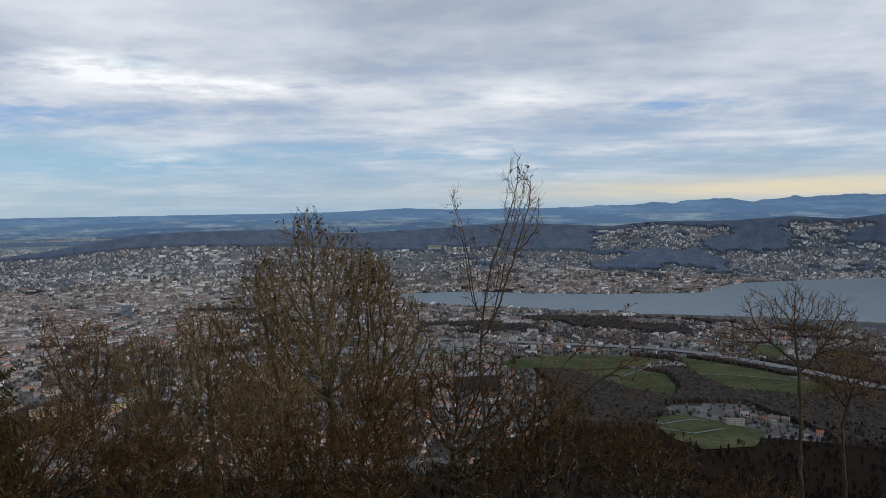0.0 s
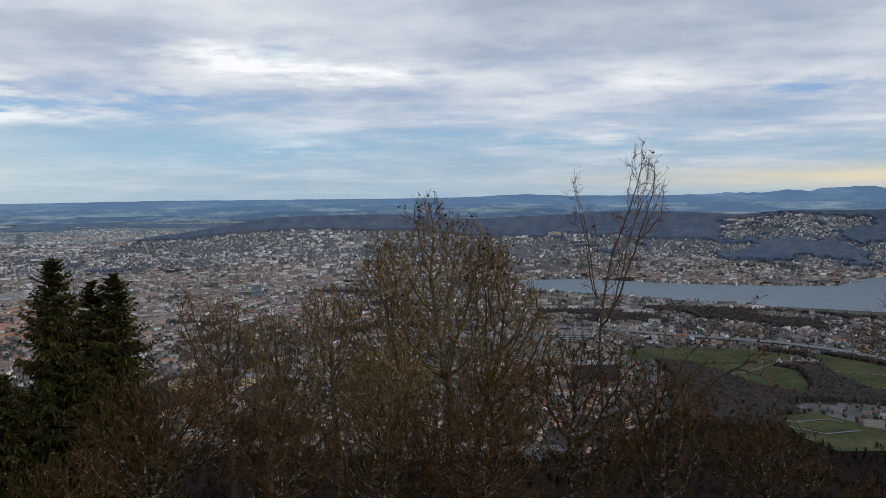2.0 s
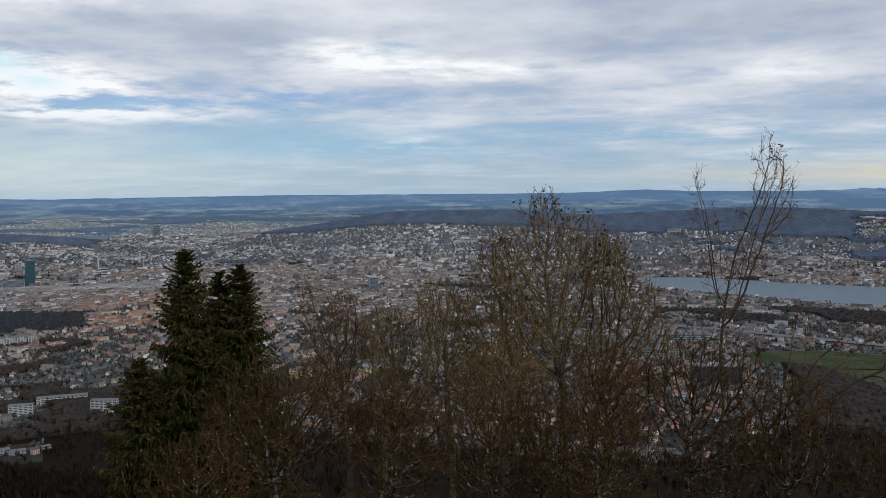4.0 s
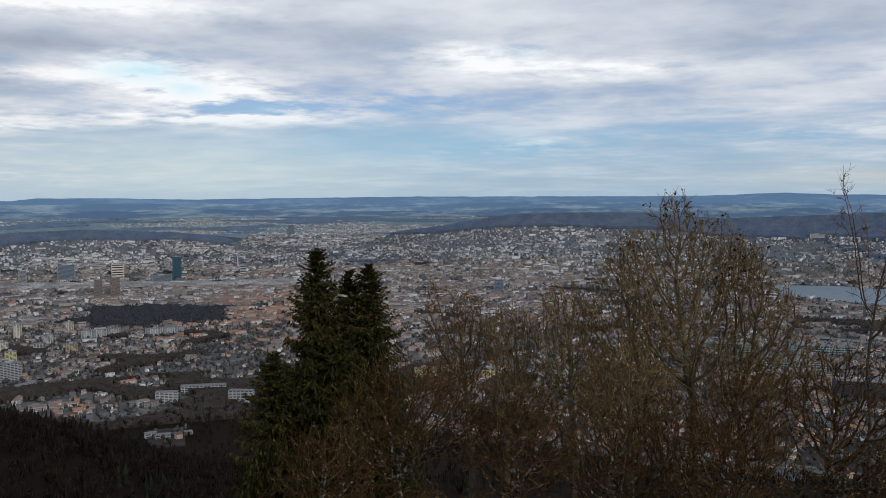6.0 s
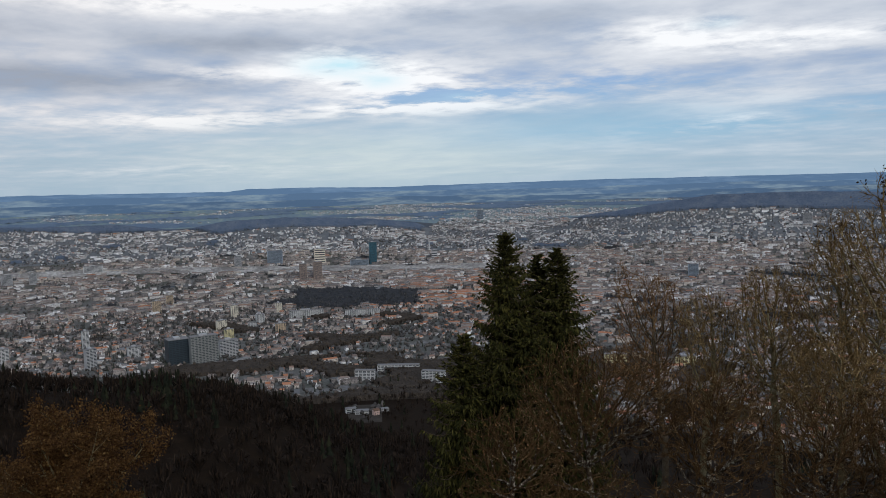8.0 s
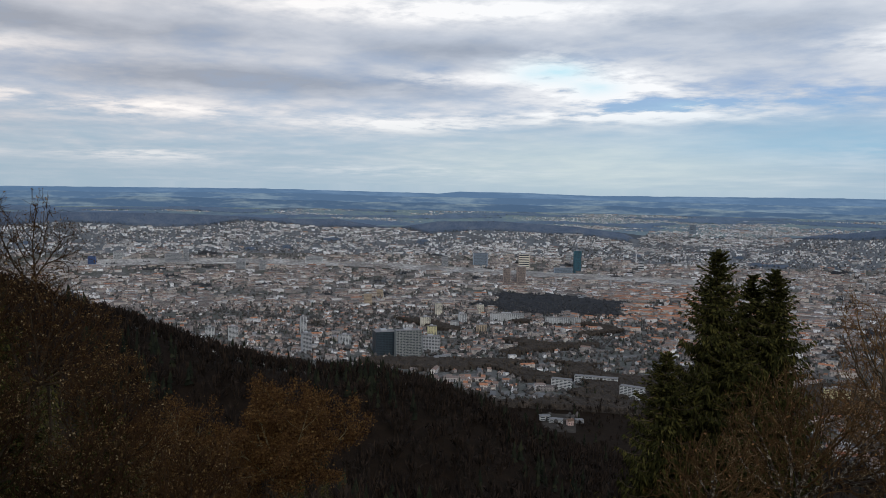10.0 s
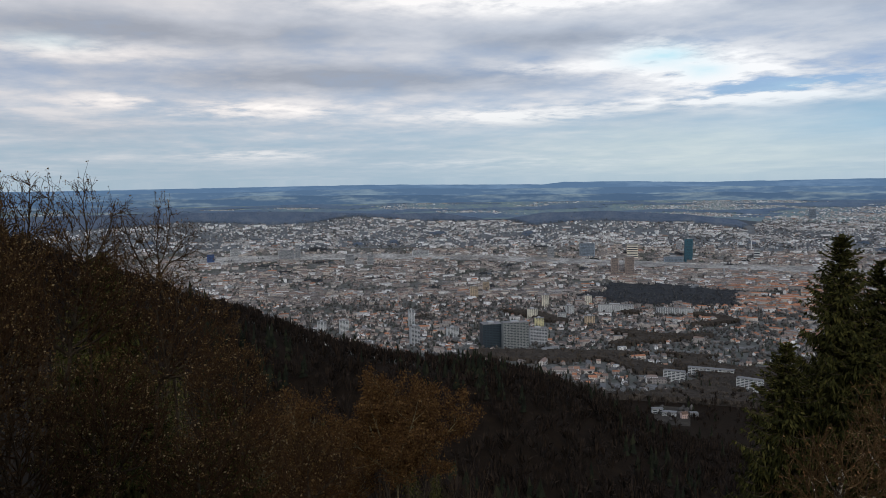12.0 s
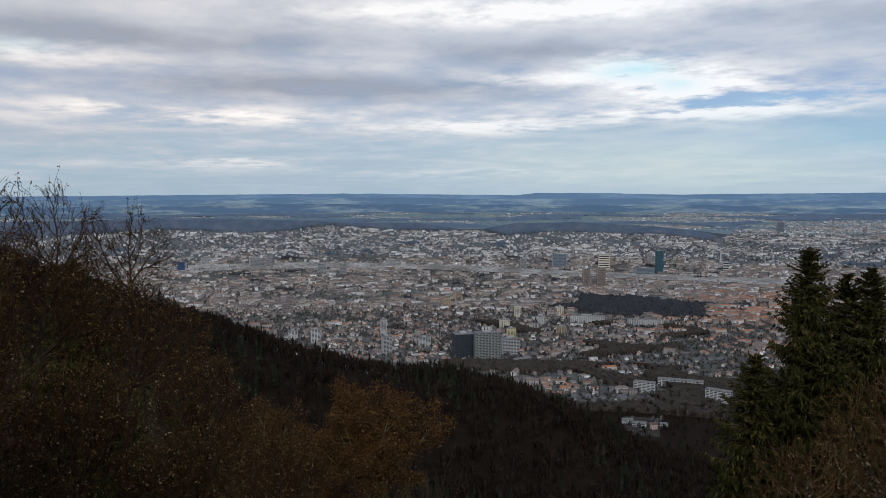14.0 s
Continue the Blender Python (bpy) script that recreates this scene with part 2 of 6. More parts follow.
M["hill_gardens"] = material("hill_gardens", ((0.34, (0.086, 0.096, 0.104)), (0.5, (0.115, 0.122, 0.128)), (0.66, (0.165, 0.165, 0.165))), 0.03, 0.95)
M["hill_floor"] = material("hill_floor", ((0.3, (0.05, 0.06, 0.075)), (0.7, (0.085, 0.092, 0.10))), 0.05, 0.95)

# ---------------------------------------------------------------- the lie of the land


def table(rows):
    a = sorted(rows)
    return np.array([r[0] for r in a]), np.array([r[1] for r in a])


SLOPE = table(((0, 458.3), (1.2, 458.3), (2.5, 456.9), (6, 454.0), (15, 447.5), (30, 437), (60, 418), (120, 384), (250, 312), (500, 205), (800, 130), (1100, 90),
               (1400, 72), (1900, 52), (2500, 25), (3200, 3), (4000, 0), (1e6, 0)))
SPUR = table(((40, -19), (46, -16.5), (50, -14.6), (54, -13.2), (58, -12.4), (61, -12.3), (64, -11.9), (68, -10.9), (71.3, -9.7), (74.3, -8.5), (77.3, -7.5), (84, -5.0), (90, -2.4), (100, 0), (180, 0)))
CREST = table(((-180, -1.0), (-40, -1.0), (-28.4, -.95), (-26.3, -1.2), (-23, -1.02), (-19.6, -1.27), (-14.2, -1.3), (-11.6, -1.58), (-8.5, -1.42), (-4.6, -1.25), (-.7, -1.5),
               (4, -1.7), (6.4, -1.83), (11, -1.5), (15, -1.45), (20.2, -1.55), (23.6, -2.08), (26.5, -2.6), (28.5, -2.85), (31, -3.5), (38, -3.5), (39.6, -3.5), (40.4, -3.15),
               (43.5, -2.73), (49.4, -2.43), (53.3, -2.54), (55.7, -3.0), (57.2, -3.0), (60.2, -2.5), (64.6, -2.46), (69.7, -2.2), (74.5, -2.12), (85, -2.1), (180, -2.0)))


FALL = table(((-180, 60), (26, 40), (36, 30), (45, 25.5), (55, 22), (65, 18.5), (75, 13.5), (85, 9), (95, 5), (110, 3), (180, 2)))


def land(phi, r):
    """Height of the land above the plain at a bearing (degrees, anticlockwise from ahead) and a distance from the look-out."""
    phi, r = np.asarray(phi, float), np.asarray(r, float)
    z = np.interp(r, *SLOPE)
    # shoulder that links the look-out with the spur
    side = EYE_Z - 17 - r * np.tan(np.radians(np.interp(phi, *FALL)))
    z = np.where((r > 8) & (r < 900), np.maximum(z, side - np.maximum(r - 500, 0) * 0.4), z)
    # level top of the hill behind the look-out
    back = np.clip((phi - 93) / 6, 0, 1) + np.clip((-45 - phi) / 10, 0, 1)
    z = z + (458.3 - z) * np.clip(back, 0, 1) * np.exp(-(r / 70) ** 4)
    # wooded spur that runs down from the look-out
    rc = 800.0
    top = EYE_Z + rc * np.tan(np.radians(np.interp(phi, *SPUR))) - 14
    bump = np.maximum(top - np.interp(rc, *SLOPE), 0)
    z = np.maximum(z, np.interp(r, *SLOPE) + bump * np.exp(-((r - rc) / np.where(r < rc, 330.0, 230.0)) ** 2))
    # ridge behind the city
    rk = 7000.0
    crest = np.maximum(EYE_Z + rk * np.tan(np.radians(np.interp(phi, *CREST))) - 10, 20)
    rs = np.interp(phi, (-40, -28, -20, -16, -12, 0), (6000, 5750, 5250, 4950, 4700, 4700))
    up = np.clip((r - rs) / (rk - rs), 0, 1)
    down = np.clip((9000 - r) / (9000 - rk), 0, 1)
    f = np.where(r < rk, up ** 1.35, down * down * (3 - 2 * down))
    return z + np.where(r < rk, crest * f, 40 + (crest - 40) * f) * (r > 4700)


def squeeze(r):
    """Beyond 2.5 km the land is drawn in towards a horizon at 4.7 km."""
    r = np.asarray(r, float)
    e = np.maximum(r - 2500, 0)
    return np.where(r > 2500, 2500 + 2200 * e / (e + 2200), r)


def place(phi, r, z):
    phi, r, z = np.broadcast_arrays(np.radians(phi), np.asarray(r, float), np.asarray(z, float))
    q = squeeze(r)
    s = q / np.maximum(r, 1e-6)
    return np.stack([-np.sin(phi) * q, np.cos(phi) * q, EYE_Z + (z - EYE_Z) * s], -1)


def scale_at(r):
    return squeeze(r) / np.maximum(np.asarray(r, float), 1e-6)


def reach(phi, dip):
    """Distance at which the line that sinks by dip degrees from the look-out meets the land, beyond the near slope."""
    r = np.concatenate([np.arange(1000, 3000, 10.0), np.arange(3000, 9000, 25.0)])
    line = EYE_Z - r * math.tan(radians(dip))
    below = np.nonzero(line <= land(phi, r))[0]
    return float(r[below[0]]) if len(below) else 9000.0


def mesh_from(name, verts, faces, mats=(), index=None, uv=None, smooth=False):
    """A mesh from arrays: verts (n, 3); faces: a list of (k, m) index arrays of equal corner counts."""
    me = bpy.data.meshes.new(name)
    verts = np.asarray(verts, np.float32).reshape(-1, 3)
    me.vertices.add(len(verts))
    me.vertices.foreach_set("co", verts.ravel())
    faces = [np.asarray(f, np.int32) for f in faces if len(f)]
    loops = np.concatenate([f.ravel() for f in faces])
    total = np.concatenate([np.full(len(f), f.shape[1], np.int32) for f in faces])
    start = np.concatenate([[0], np.cumsum(total)[:-1]]).astype(np.int32)
    me.loops.add(len(loops))
    me.loops.foreach_set("vertex_index", loops)
    me.polygons.add(len(total))
    me.polygons.foreach_set("loop_start", start)
    if index is not None:
        me.polygons.foreach_set("material_index", np.asarray(index, np.int32))
    me.polygons.foreach_set("use_smooth", np.full(len(total), smooth, bool))
    if uv is not None:
        layer = me.uv_layers.new(name="UVMap")
        layer.data.foreach_set("uv", np.asarray(uv, np.float32).ravel())
    for m in mats:
        me.materials.append(m)
    me.update(calc_edges=True)
    return me


def sheet(phis, rs, lift=0.0, zfix=None):
    """Verts and quads of a grid over bearings and distances."""
    p, r = np.meshgrid(phis, rs, indexing="ij")
    z = land(p, r) + lift if zfix is None else np.full(p.shape, zfix)
    v = place(p, r, z).reshape(-1, 3)
    a, b = len(phis), len(rs)
    i = np.arange(a * b).reshape(a, b)
    f = np.stack([i[:-1, :-1], i[:-1, 1:], i[1:, 1:], i[1:, :-1]], -1).reshape(-1, 4)
    return v, f


def inside(poly, x, y):
    x, y = np.asarray(x, float), np.asarray(y, float)
    hit = np.zeros(x.shape, bool)
    for (x0, y0), (x1, y1) in zip(poly, poly[1:] + poly[:1]):
        cross = (y0 > y) != (y1 > y)
        with np.errstate(divide="ignore", invalid="ignore"):
            hit ^= cross & (x < (x1 - x0) * (y - y0) / (y1 - y0 if y1 != y0 else 1e-9) + x0)
    return hit


def ground_poly(rows):
    """Corner bearings and dips, as bearing and distance on the land."""
    return [(a, reach(a, d)) for a, d in rows]


def drape(name, poly, mat, lift=1.0, zfix=None, step=0.15):
    """A sheet with the outline poly (bearing, distance) laid on the land in strips."""
    verts, faces, n = [], [], 0
    lo, hi = min(p[0] for p in poly), max(p[0] for p in poly)
    cols = np.arange(lo + 1e-4, hi, step)
    rows = []
    for a in cols:
        cuts = []
        for (a0, r0), (a1, r1) in zip(poly, poly[1:] + poly[:1]):
            if (a0 > a) != (a1 > a):
                cuts.append(r0 + (r1 - r0) * (a - a0) / (a1 - a0))
        cuts.sort()
        rows.append((a, cuts[0], cuts[-1]))
    k = 14
    grid = []
    for a, r0, r1 in rows:
        r = np.linspace(r0, r1, k)
        z = land(a, r) + lift if zfix is None else np.full(k, zfix)
        grid.append(place(a, r, z))
    grid = np.array(grid)
    i = np.arange(len(cols) * k).reshape(len(cols), k)
    f = np.stack([i[:-1, :-1], i[:-1, 1:], i[1:, 1:], i[1:, :-1]], -1).reshape(-1, 4)
    return new(name, mesh_from(name, grid, [f], [mat], smooth=True))


def flat_r(dip, z=1.0):
    return (EYE_Z - z) / math.tan(radians(dip))


LAKE = [(a, flat_r(d)) for a, d in ((3.6, 6.1), (-.6, 6.0), (-8.4, 6.2), (-13, 6.2), (-17.5, 6.04), (-19.6, 5.41), (-24, 5.1), (-28.4, 4.86), (-40, 4.6), (-40, 8.6), (-28.5, 8.3), (-17.5, 7.85), (-8.4, 7.35), (-2.5, 7.05), (2.6, 6.7))]
tagged(drape("water", LAKE, M["water"], zfix=2.0), "grey-blue calm lake below the city", "lake", kind="structure")
MEADOWS = (((-3.7, 10.9), (-8.4, 10.44), (-12.3, 10.45), (-15.6, 10.66), (-13.4, 11.2), (-8.4, 11.59), (-4.5, 11.42)),
           ((-8.8, 11.6), (-13, 11.3), (-15.2, 11.6), (-16, 12.5), (-15.6, 13.07), (-13, 12.81), (-9.9, 11.9)),
           ((-16, 10.4), (-20.7, 10.95), (-25.7, 11.9), (-23.7, 12.59), (-19.6, 12.5), (-17.1, 11.53)),
           ((-20.3, 9.37), (-22.7, 9.45), (-23.1, 10.15), (-21, 10.3)),
           ((-14.1, 14.61), (-16.4, 14.14), (-19.6, 14.66), (-21.7, 15.03), (-21, 15.97), (-17.8, 16.39), (-15.6, 15.82)))
meadow_polys = [ground_poly(m) for m in MEADOWS]
for m in meadow_polys:
    tagged(drape("meadow", m, M["meadow"], 1.5), "green winter meadow below the wooded hill", "meadow", "meadows", kind="structure")

# ---------------------------------------------------------------- the city
WOODS = (((50, 8.46), (49.5, 7.38), (44.4, 7.48), (40, 7.83), (40.4, 8.61), (45.6, 8.87)),)
wood_polys = [ground_poly(w) for w in WOODS]
rng = np.random.default_rng(4)


def noise2(x, y, cell, seed):
    """Smooth value noise over the plan."""
    g = np.random.default_rng(seed).random((256, 256))
    u, v = x / cell + 1000, y / cell + 1000
    i, j = np.floor(u).astype(int), np.floor(v).astype(int)
    fu, fv = u - i, v - j
    fu, fv = fu * fu * (3 - 2 * fu), fv * fv * (3 - 2 * fv)
    a, b, c, d = g[i % 256, j % 256], g[(i + 1) % 256, j % 256], g[i % 256, (j + 1) % 256], g[(i + 1) % 256, (j + 1) % 256]
    return a * (1 - fu) * (1 - fv) + b * fu * (1 - fv) + c * (1 - fu) * fv + d * fu * fv


def plan(phi, r):
    p = np.radians(phi)
    return -np.sin(p) * r, np.cos(p) * r


def in_polys(polys, phi, r):
    o = np.zeros(np.shape(phi), bool)
    for p in polys:
        o |= inside(p, phi, r)
    return o


# house-covered parts of the wooded hills across the lake: bearing and dip of the corners
TOWNS = [ground_poly(t) for t in (
    ((-9.9, 2.97), (-11.6, 1.97), (-13.6, 1.60), (-15.6, 1.58), (-19.2, 1.75), (-19.4, 2.05), (-17.9, 2.3), (-16.9, 3.12), (-14.5, 3.22), (-12.3, 3.22)),
    ((-22.6, 1.93), (-24.0, 1.5), (-25.5, 1.6), (-27.9, 1.68), (-28.1, 1.9), (-25.9, 2.1), (-25.5, 2.67), (-24.5, 2.93), (-23.2, 2.78), (-23.6, 2.25)),
    ((0.5, 2.9), (-3.2, 3.05), (-6.0, 3.15), (-9.2, 3.2), (-12.3, 3.44), (-11.6, 4.12), (-10.1, 4.57), (-13.6, 4.73), (-15.6, 4.34), (-17.9, 4.70), (-19.4, 4.6), (-19.2, 3.88), (-17.9, 3.45),
     (-20.4, 3.33), (-22.0, 3.64), (-23.8, 3.2), (-25.9, 2.92), (-33, 2.86), (-34, 4.75), (-28.6, 5.0), (-20.0, 5.6), (-17.9, 6.4), (0.5, 6.4)))]


ROAD = ground_poly([(7, 9.0), (2, 9.3), (-2.9, 9.47), (-8.4, 9.74), (-14.1, 9.88), (-17.8, 10.14), (-21.4, 10.6), (-24.1, 10.97), (-28.5, 11.68), (-34, 12.5)])


def by_road(phi, r):
    d = np.interp(phi, [p[0] for p in ROAD[::-1]], [p[1] for p in ROAD[::-1]]) - r
    return (phi < 7) & (d > -30) & (d < 62)


def wooded(phi, r):
    """1 where woods stand."""
    x, y = plan(phi, r)
    w = np.zeros(phi.shape, bool)
    edge = np.interp(phi, (-40, -22, -14, -5, 5, 20, 36, 44, 50, 60, 70, 90), (1500, 1380, 1250, 1150, 1100, 1200, 1500, 1560, 1500, 1250, 1150, 1000))
    w |= r < edge + 120 * (noise2(x, y, 180, 3) - 0.5)
    fray = noise2(x, y, 120, 7) - 0.5 + 0.8 * (noise2(x, y, 45, 8) - 0.5)
    for p in wood_polys:
        w |= inside(p, phi + 1.6 * fray, r + 110 * fray)
    # wooded tops of the ridges
    k = np.interp(phi, (-40, -20, -14, -10, -4, 4, 11, 20, 26, 29, 31, 38, 40, 45, 54, 56, 60, 75, 95), (6100, 6300, 6600, 6100, 5900, 6350, 6600, 6550, 6700, 7000, 9500, 9500, 6600, 6500, 6500, 7400, 6800, 6500, 6100))
    w |= (r > k + 500 * (noise2(x, y, 700, 5) - 0.5)) & (r < 8600)
    hills = (phi < 0) & (r > 4300) & (r < 8600)
    jag = 1.6 * (noise2(x, y, 260, 83) - 0.5) + 2.2 * (noise2(x, y, 75, 84) - 0.5)
    town = in_polys(TOWNS, phi + jag * 0.6, r + 120 * jag)
    w = np.where(hills, ~town | (noise2(x, y, 110, 85) > 0.80), w)
    # belt of park and wood round the meadows
    w |= (phi + 9 * (noise2(x, y, 150, 13) - 0.5) < -5) & (r < 2330) & (noise2(x, y, 260, 9) > 0.24)
    w |= (phi < 2) & (r > 2850) & (r < 3350) & (noise2(x, y, 130, 19) > 0.5)
    w |= (phi < -24.5) & (r > 1900) & (r < 2600) & (noise2(x, y, 200, 23) > 0.25)
    # groves between the quarters
    w |= (phi > 20) & (r < 1900) & (noise2(x, y, 130, 27) > 0.60)
    w |= (phi > 0) & (r < 3200) & (noise2(x, y, 150, 29) > 0.86)
    w |= (r > 3200) & (r < 6200) & (noise2(x, y, 110, 37) > 0.9)
    w |= (r > 8600) & (noise2(x, y, 800, 93) + 0.3 * (noise2(x, y, 260, 94) - 0.5) > np.interp(phi, (15, 27, 40, 52), (0.5, 0.74, 0.74, 0.52)))
    w &= ~by_road(phi, r)
    # clearing with a hamlet on the lower slope
    w &= ~((np.abs(phi - 44.5) < 1.4) & (r > 1285) & (r < 1385))
    return w


def open_land(phi, r):
    o = inside(LAKE, phi, r)
    for m in meadow_polys:
        o |= inside(m, phi, r)
    return o


def scatter(n, r0, r1, seed, p0=-34, p1=96):
    g = np.random.default_rng(seed)
    r = np.sqrt(g.uniform(r0 * r0, r1 * r1, n))
    return g.uniform(p0, p1, n), r


def build_ground():
    phis = np.concatenate([np.arange(-180, -36, 6.0), np.arange(-36, 110, 0.8), np.arange(110, 181, 5.0)])
    rs = np.concatenate([[0.001], np.linspace(0.4, 60, 40), np.geomspace(66, 1400, 60), np.arange(1430, 9500, 45), np.arange(9560, 14600, 120)])
    v, f = sheet(phis, rs)
    pc, rc = np.meshgrid((phis[:-1] + phis[1:]) / 2, (rs[:-1] + rs[1:]) / 2, indexing="ij")
    wood = wooded(pc, rc).ravel()
    far = rc.ravel()
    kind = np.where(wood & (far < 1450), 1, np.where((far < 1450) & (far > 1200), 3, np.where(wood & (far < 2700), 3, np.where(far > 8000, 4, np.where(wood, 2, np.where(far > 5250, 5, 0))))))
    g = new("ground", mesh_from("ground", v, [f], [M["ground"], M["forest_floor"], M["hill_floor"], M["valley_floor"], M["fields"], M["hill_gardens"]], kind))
    tagged(g, "winter ground of slope, city plain and low hills", "ground", kind="structure")


build_ground()


def boxes(phi, r, length, width, height, rise, turn, name, label, wall, roof):
    """Many far houses in one mesh: box walls with a gable roof (rise > 0) or a flat one."""
    n = len(phi)
    s = scale_at(r)
    c = place(phi, r, land(phi, r))
    gable = rise > 0.1
    lx = np.array([-1, 1, 1, -1, -1, 1, 1, -1, -1, 1]) * 0.5
    ly = np.array([-1, -1, 1, 1, -1, -1, 1, 1, 0, 0]) * 0.5
    px = lx[None] * (length * s)[:, None]
    py = ly[None] * (width * s)[:, None]
    pz = np.concatenate([np.full((n, 4), -6.0), np.repeat(height[:, None], 4, 1), np.repeat((height + rise)[:, None], 2, 1)], 1) * s[:, None]
    ct, st = np.cos(turn)[:, None], np.sin(turn)[:, None]
    v = np.stack([c[:, :1] + px * ct - py * st, c[:, 1:2] + px * st + py * ct, c[:, 2:] + pz], -1).reshape(-1, 3)
    b = (np.arange(n) * 10)[:, None]
    g, f = b[gable], b[~gable]
    q4 = [g + np.array([[0, 1, 5, 4]]), g + np.array([[2, 3, 7, 6]]), g + np.array([[4, 5, 9, 8]]), g + np.array([[6, 7, 8, 9]])]
    q4 += [f + np.array([[0, 1, 5, 4]]), f + np.array([[1, 2, 6, 5]]), f + np.array([[2, 3, 7, 6]]), f + np.array([[3, 0, 4, 7]]), f + np.array([[4, 5, 6, 7]])]
    q5 = [g + np.array([[1, 2, 6, 9, 5]]), g + np.array([[3, 0, 4, 8, 7]])]
    idx = [np.full(len(a), k) for a, k in zip(q4 + q5, (0, 0, 1, 1, 0, 0, 0, 0, 2, 0, 0))]
    L, W, H, R = length, width, height, rise
    z0 = np.zeros(n)

    def rect(w, h, m):
        return np.stack([np.stack([z0, z0 - 6], -1), np.stack([w, z0 - 6], -1), np.stack([w, h], -1), np.stack([z0, h], -1)], 1)[m]

    def pent(w, m):
        return np.stack([np.stack([z0, z0 - 6], -1), np.stack([w, z0 - 6], -1), np.stack([w, H], -1), np.stack([w / 2, H + R], -1), np.stack([z0, H], -1)], 1)[m]

    flat_uv = rect(L, W, gable)
    uvs = [rect(L, H, gable), rect(L, H, gable), flat_uv, flat_uv, rect(L, H, ~gable), rect(W, H, ~gable), rect(L, H, ~gable), rect(W, H, ~gable), rect(L, W, ~gable), pent(W, gable), pent(W, gable)]
    uv = np.concatenate([u.reshape(-1, 2) for u in uvs])
    me = mesh_from(name, v, q4 + q5, [wall, roof, M["flat_roof"]], np.concatenate(idx), uv)
    ob = new(name, me)
    return tagged(ob, label, "houses", kind="stuff")


def hidden(phi, r, z):
    """True where the wooded spur stands in front."""
    dip = np.degrees(np.arctan2(z - EYE_Z, r))
    return (phi > 44) & (r > 820) & (dip < np.interp(phi, *SPUR) - 0.4)


HOUSES = {}
RAIL = ground_poly([(80, 5.3), (70, 5.25), (64.7, 5.35), (58.6, 5.5), (52.8, 5.75), (47.8, 5.95), (44.0, 6.03), (41.1, 6.05), (35.8, 6.12), (30, 6.3)])


def rail_range(phi):
    return np.interp(phi, [p[0] for p in RAIL[::-1]], [p[1] for p in RAIL[::-1]])



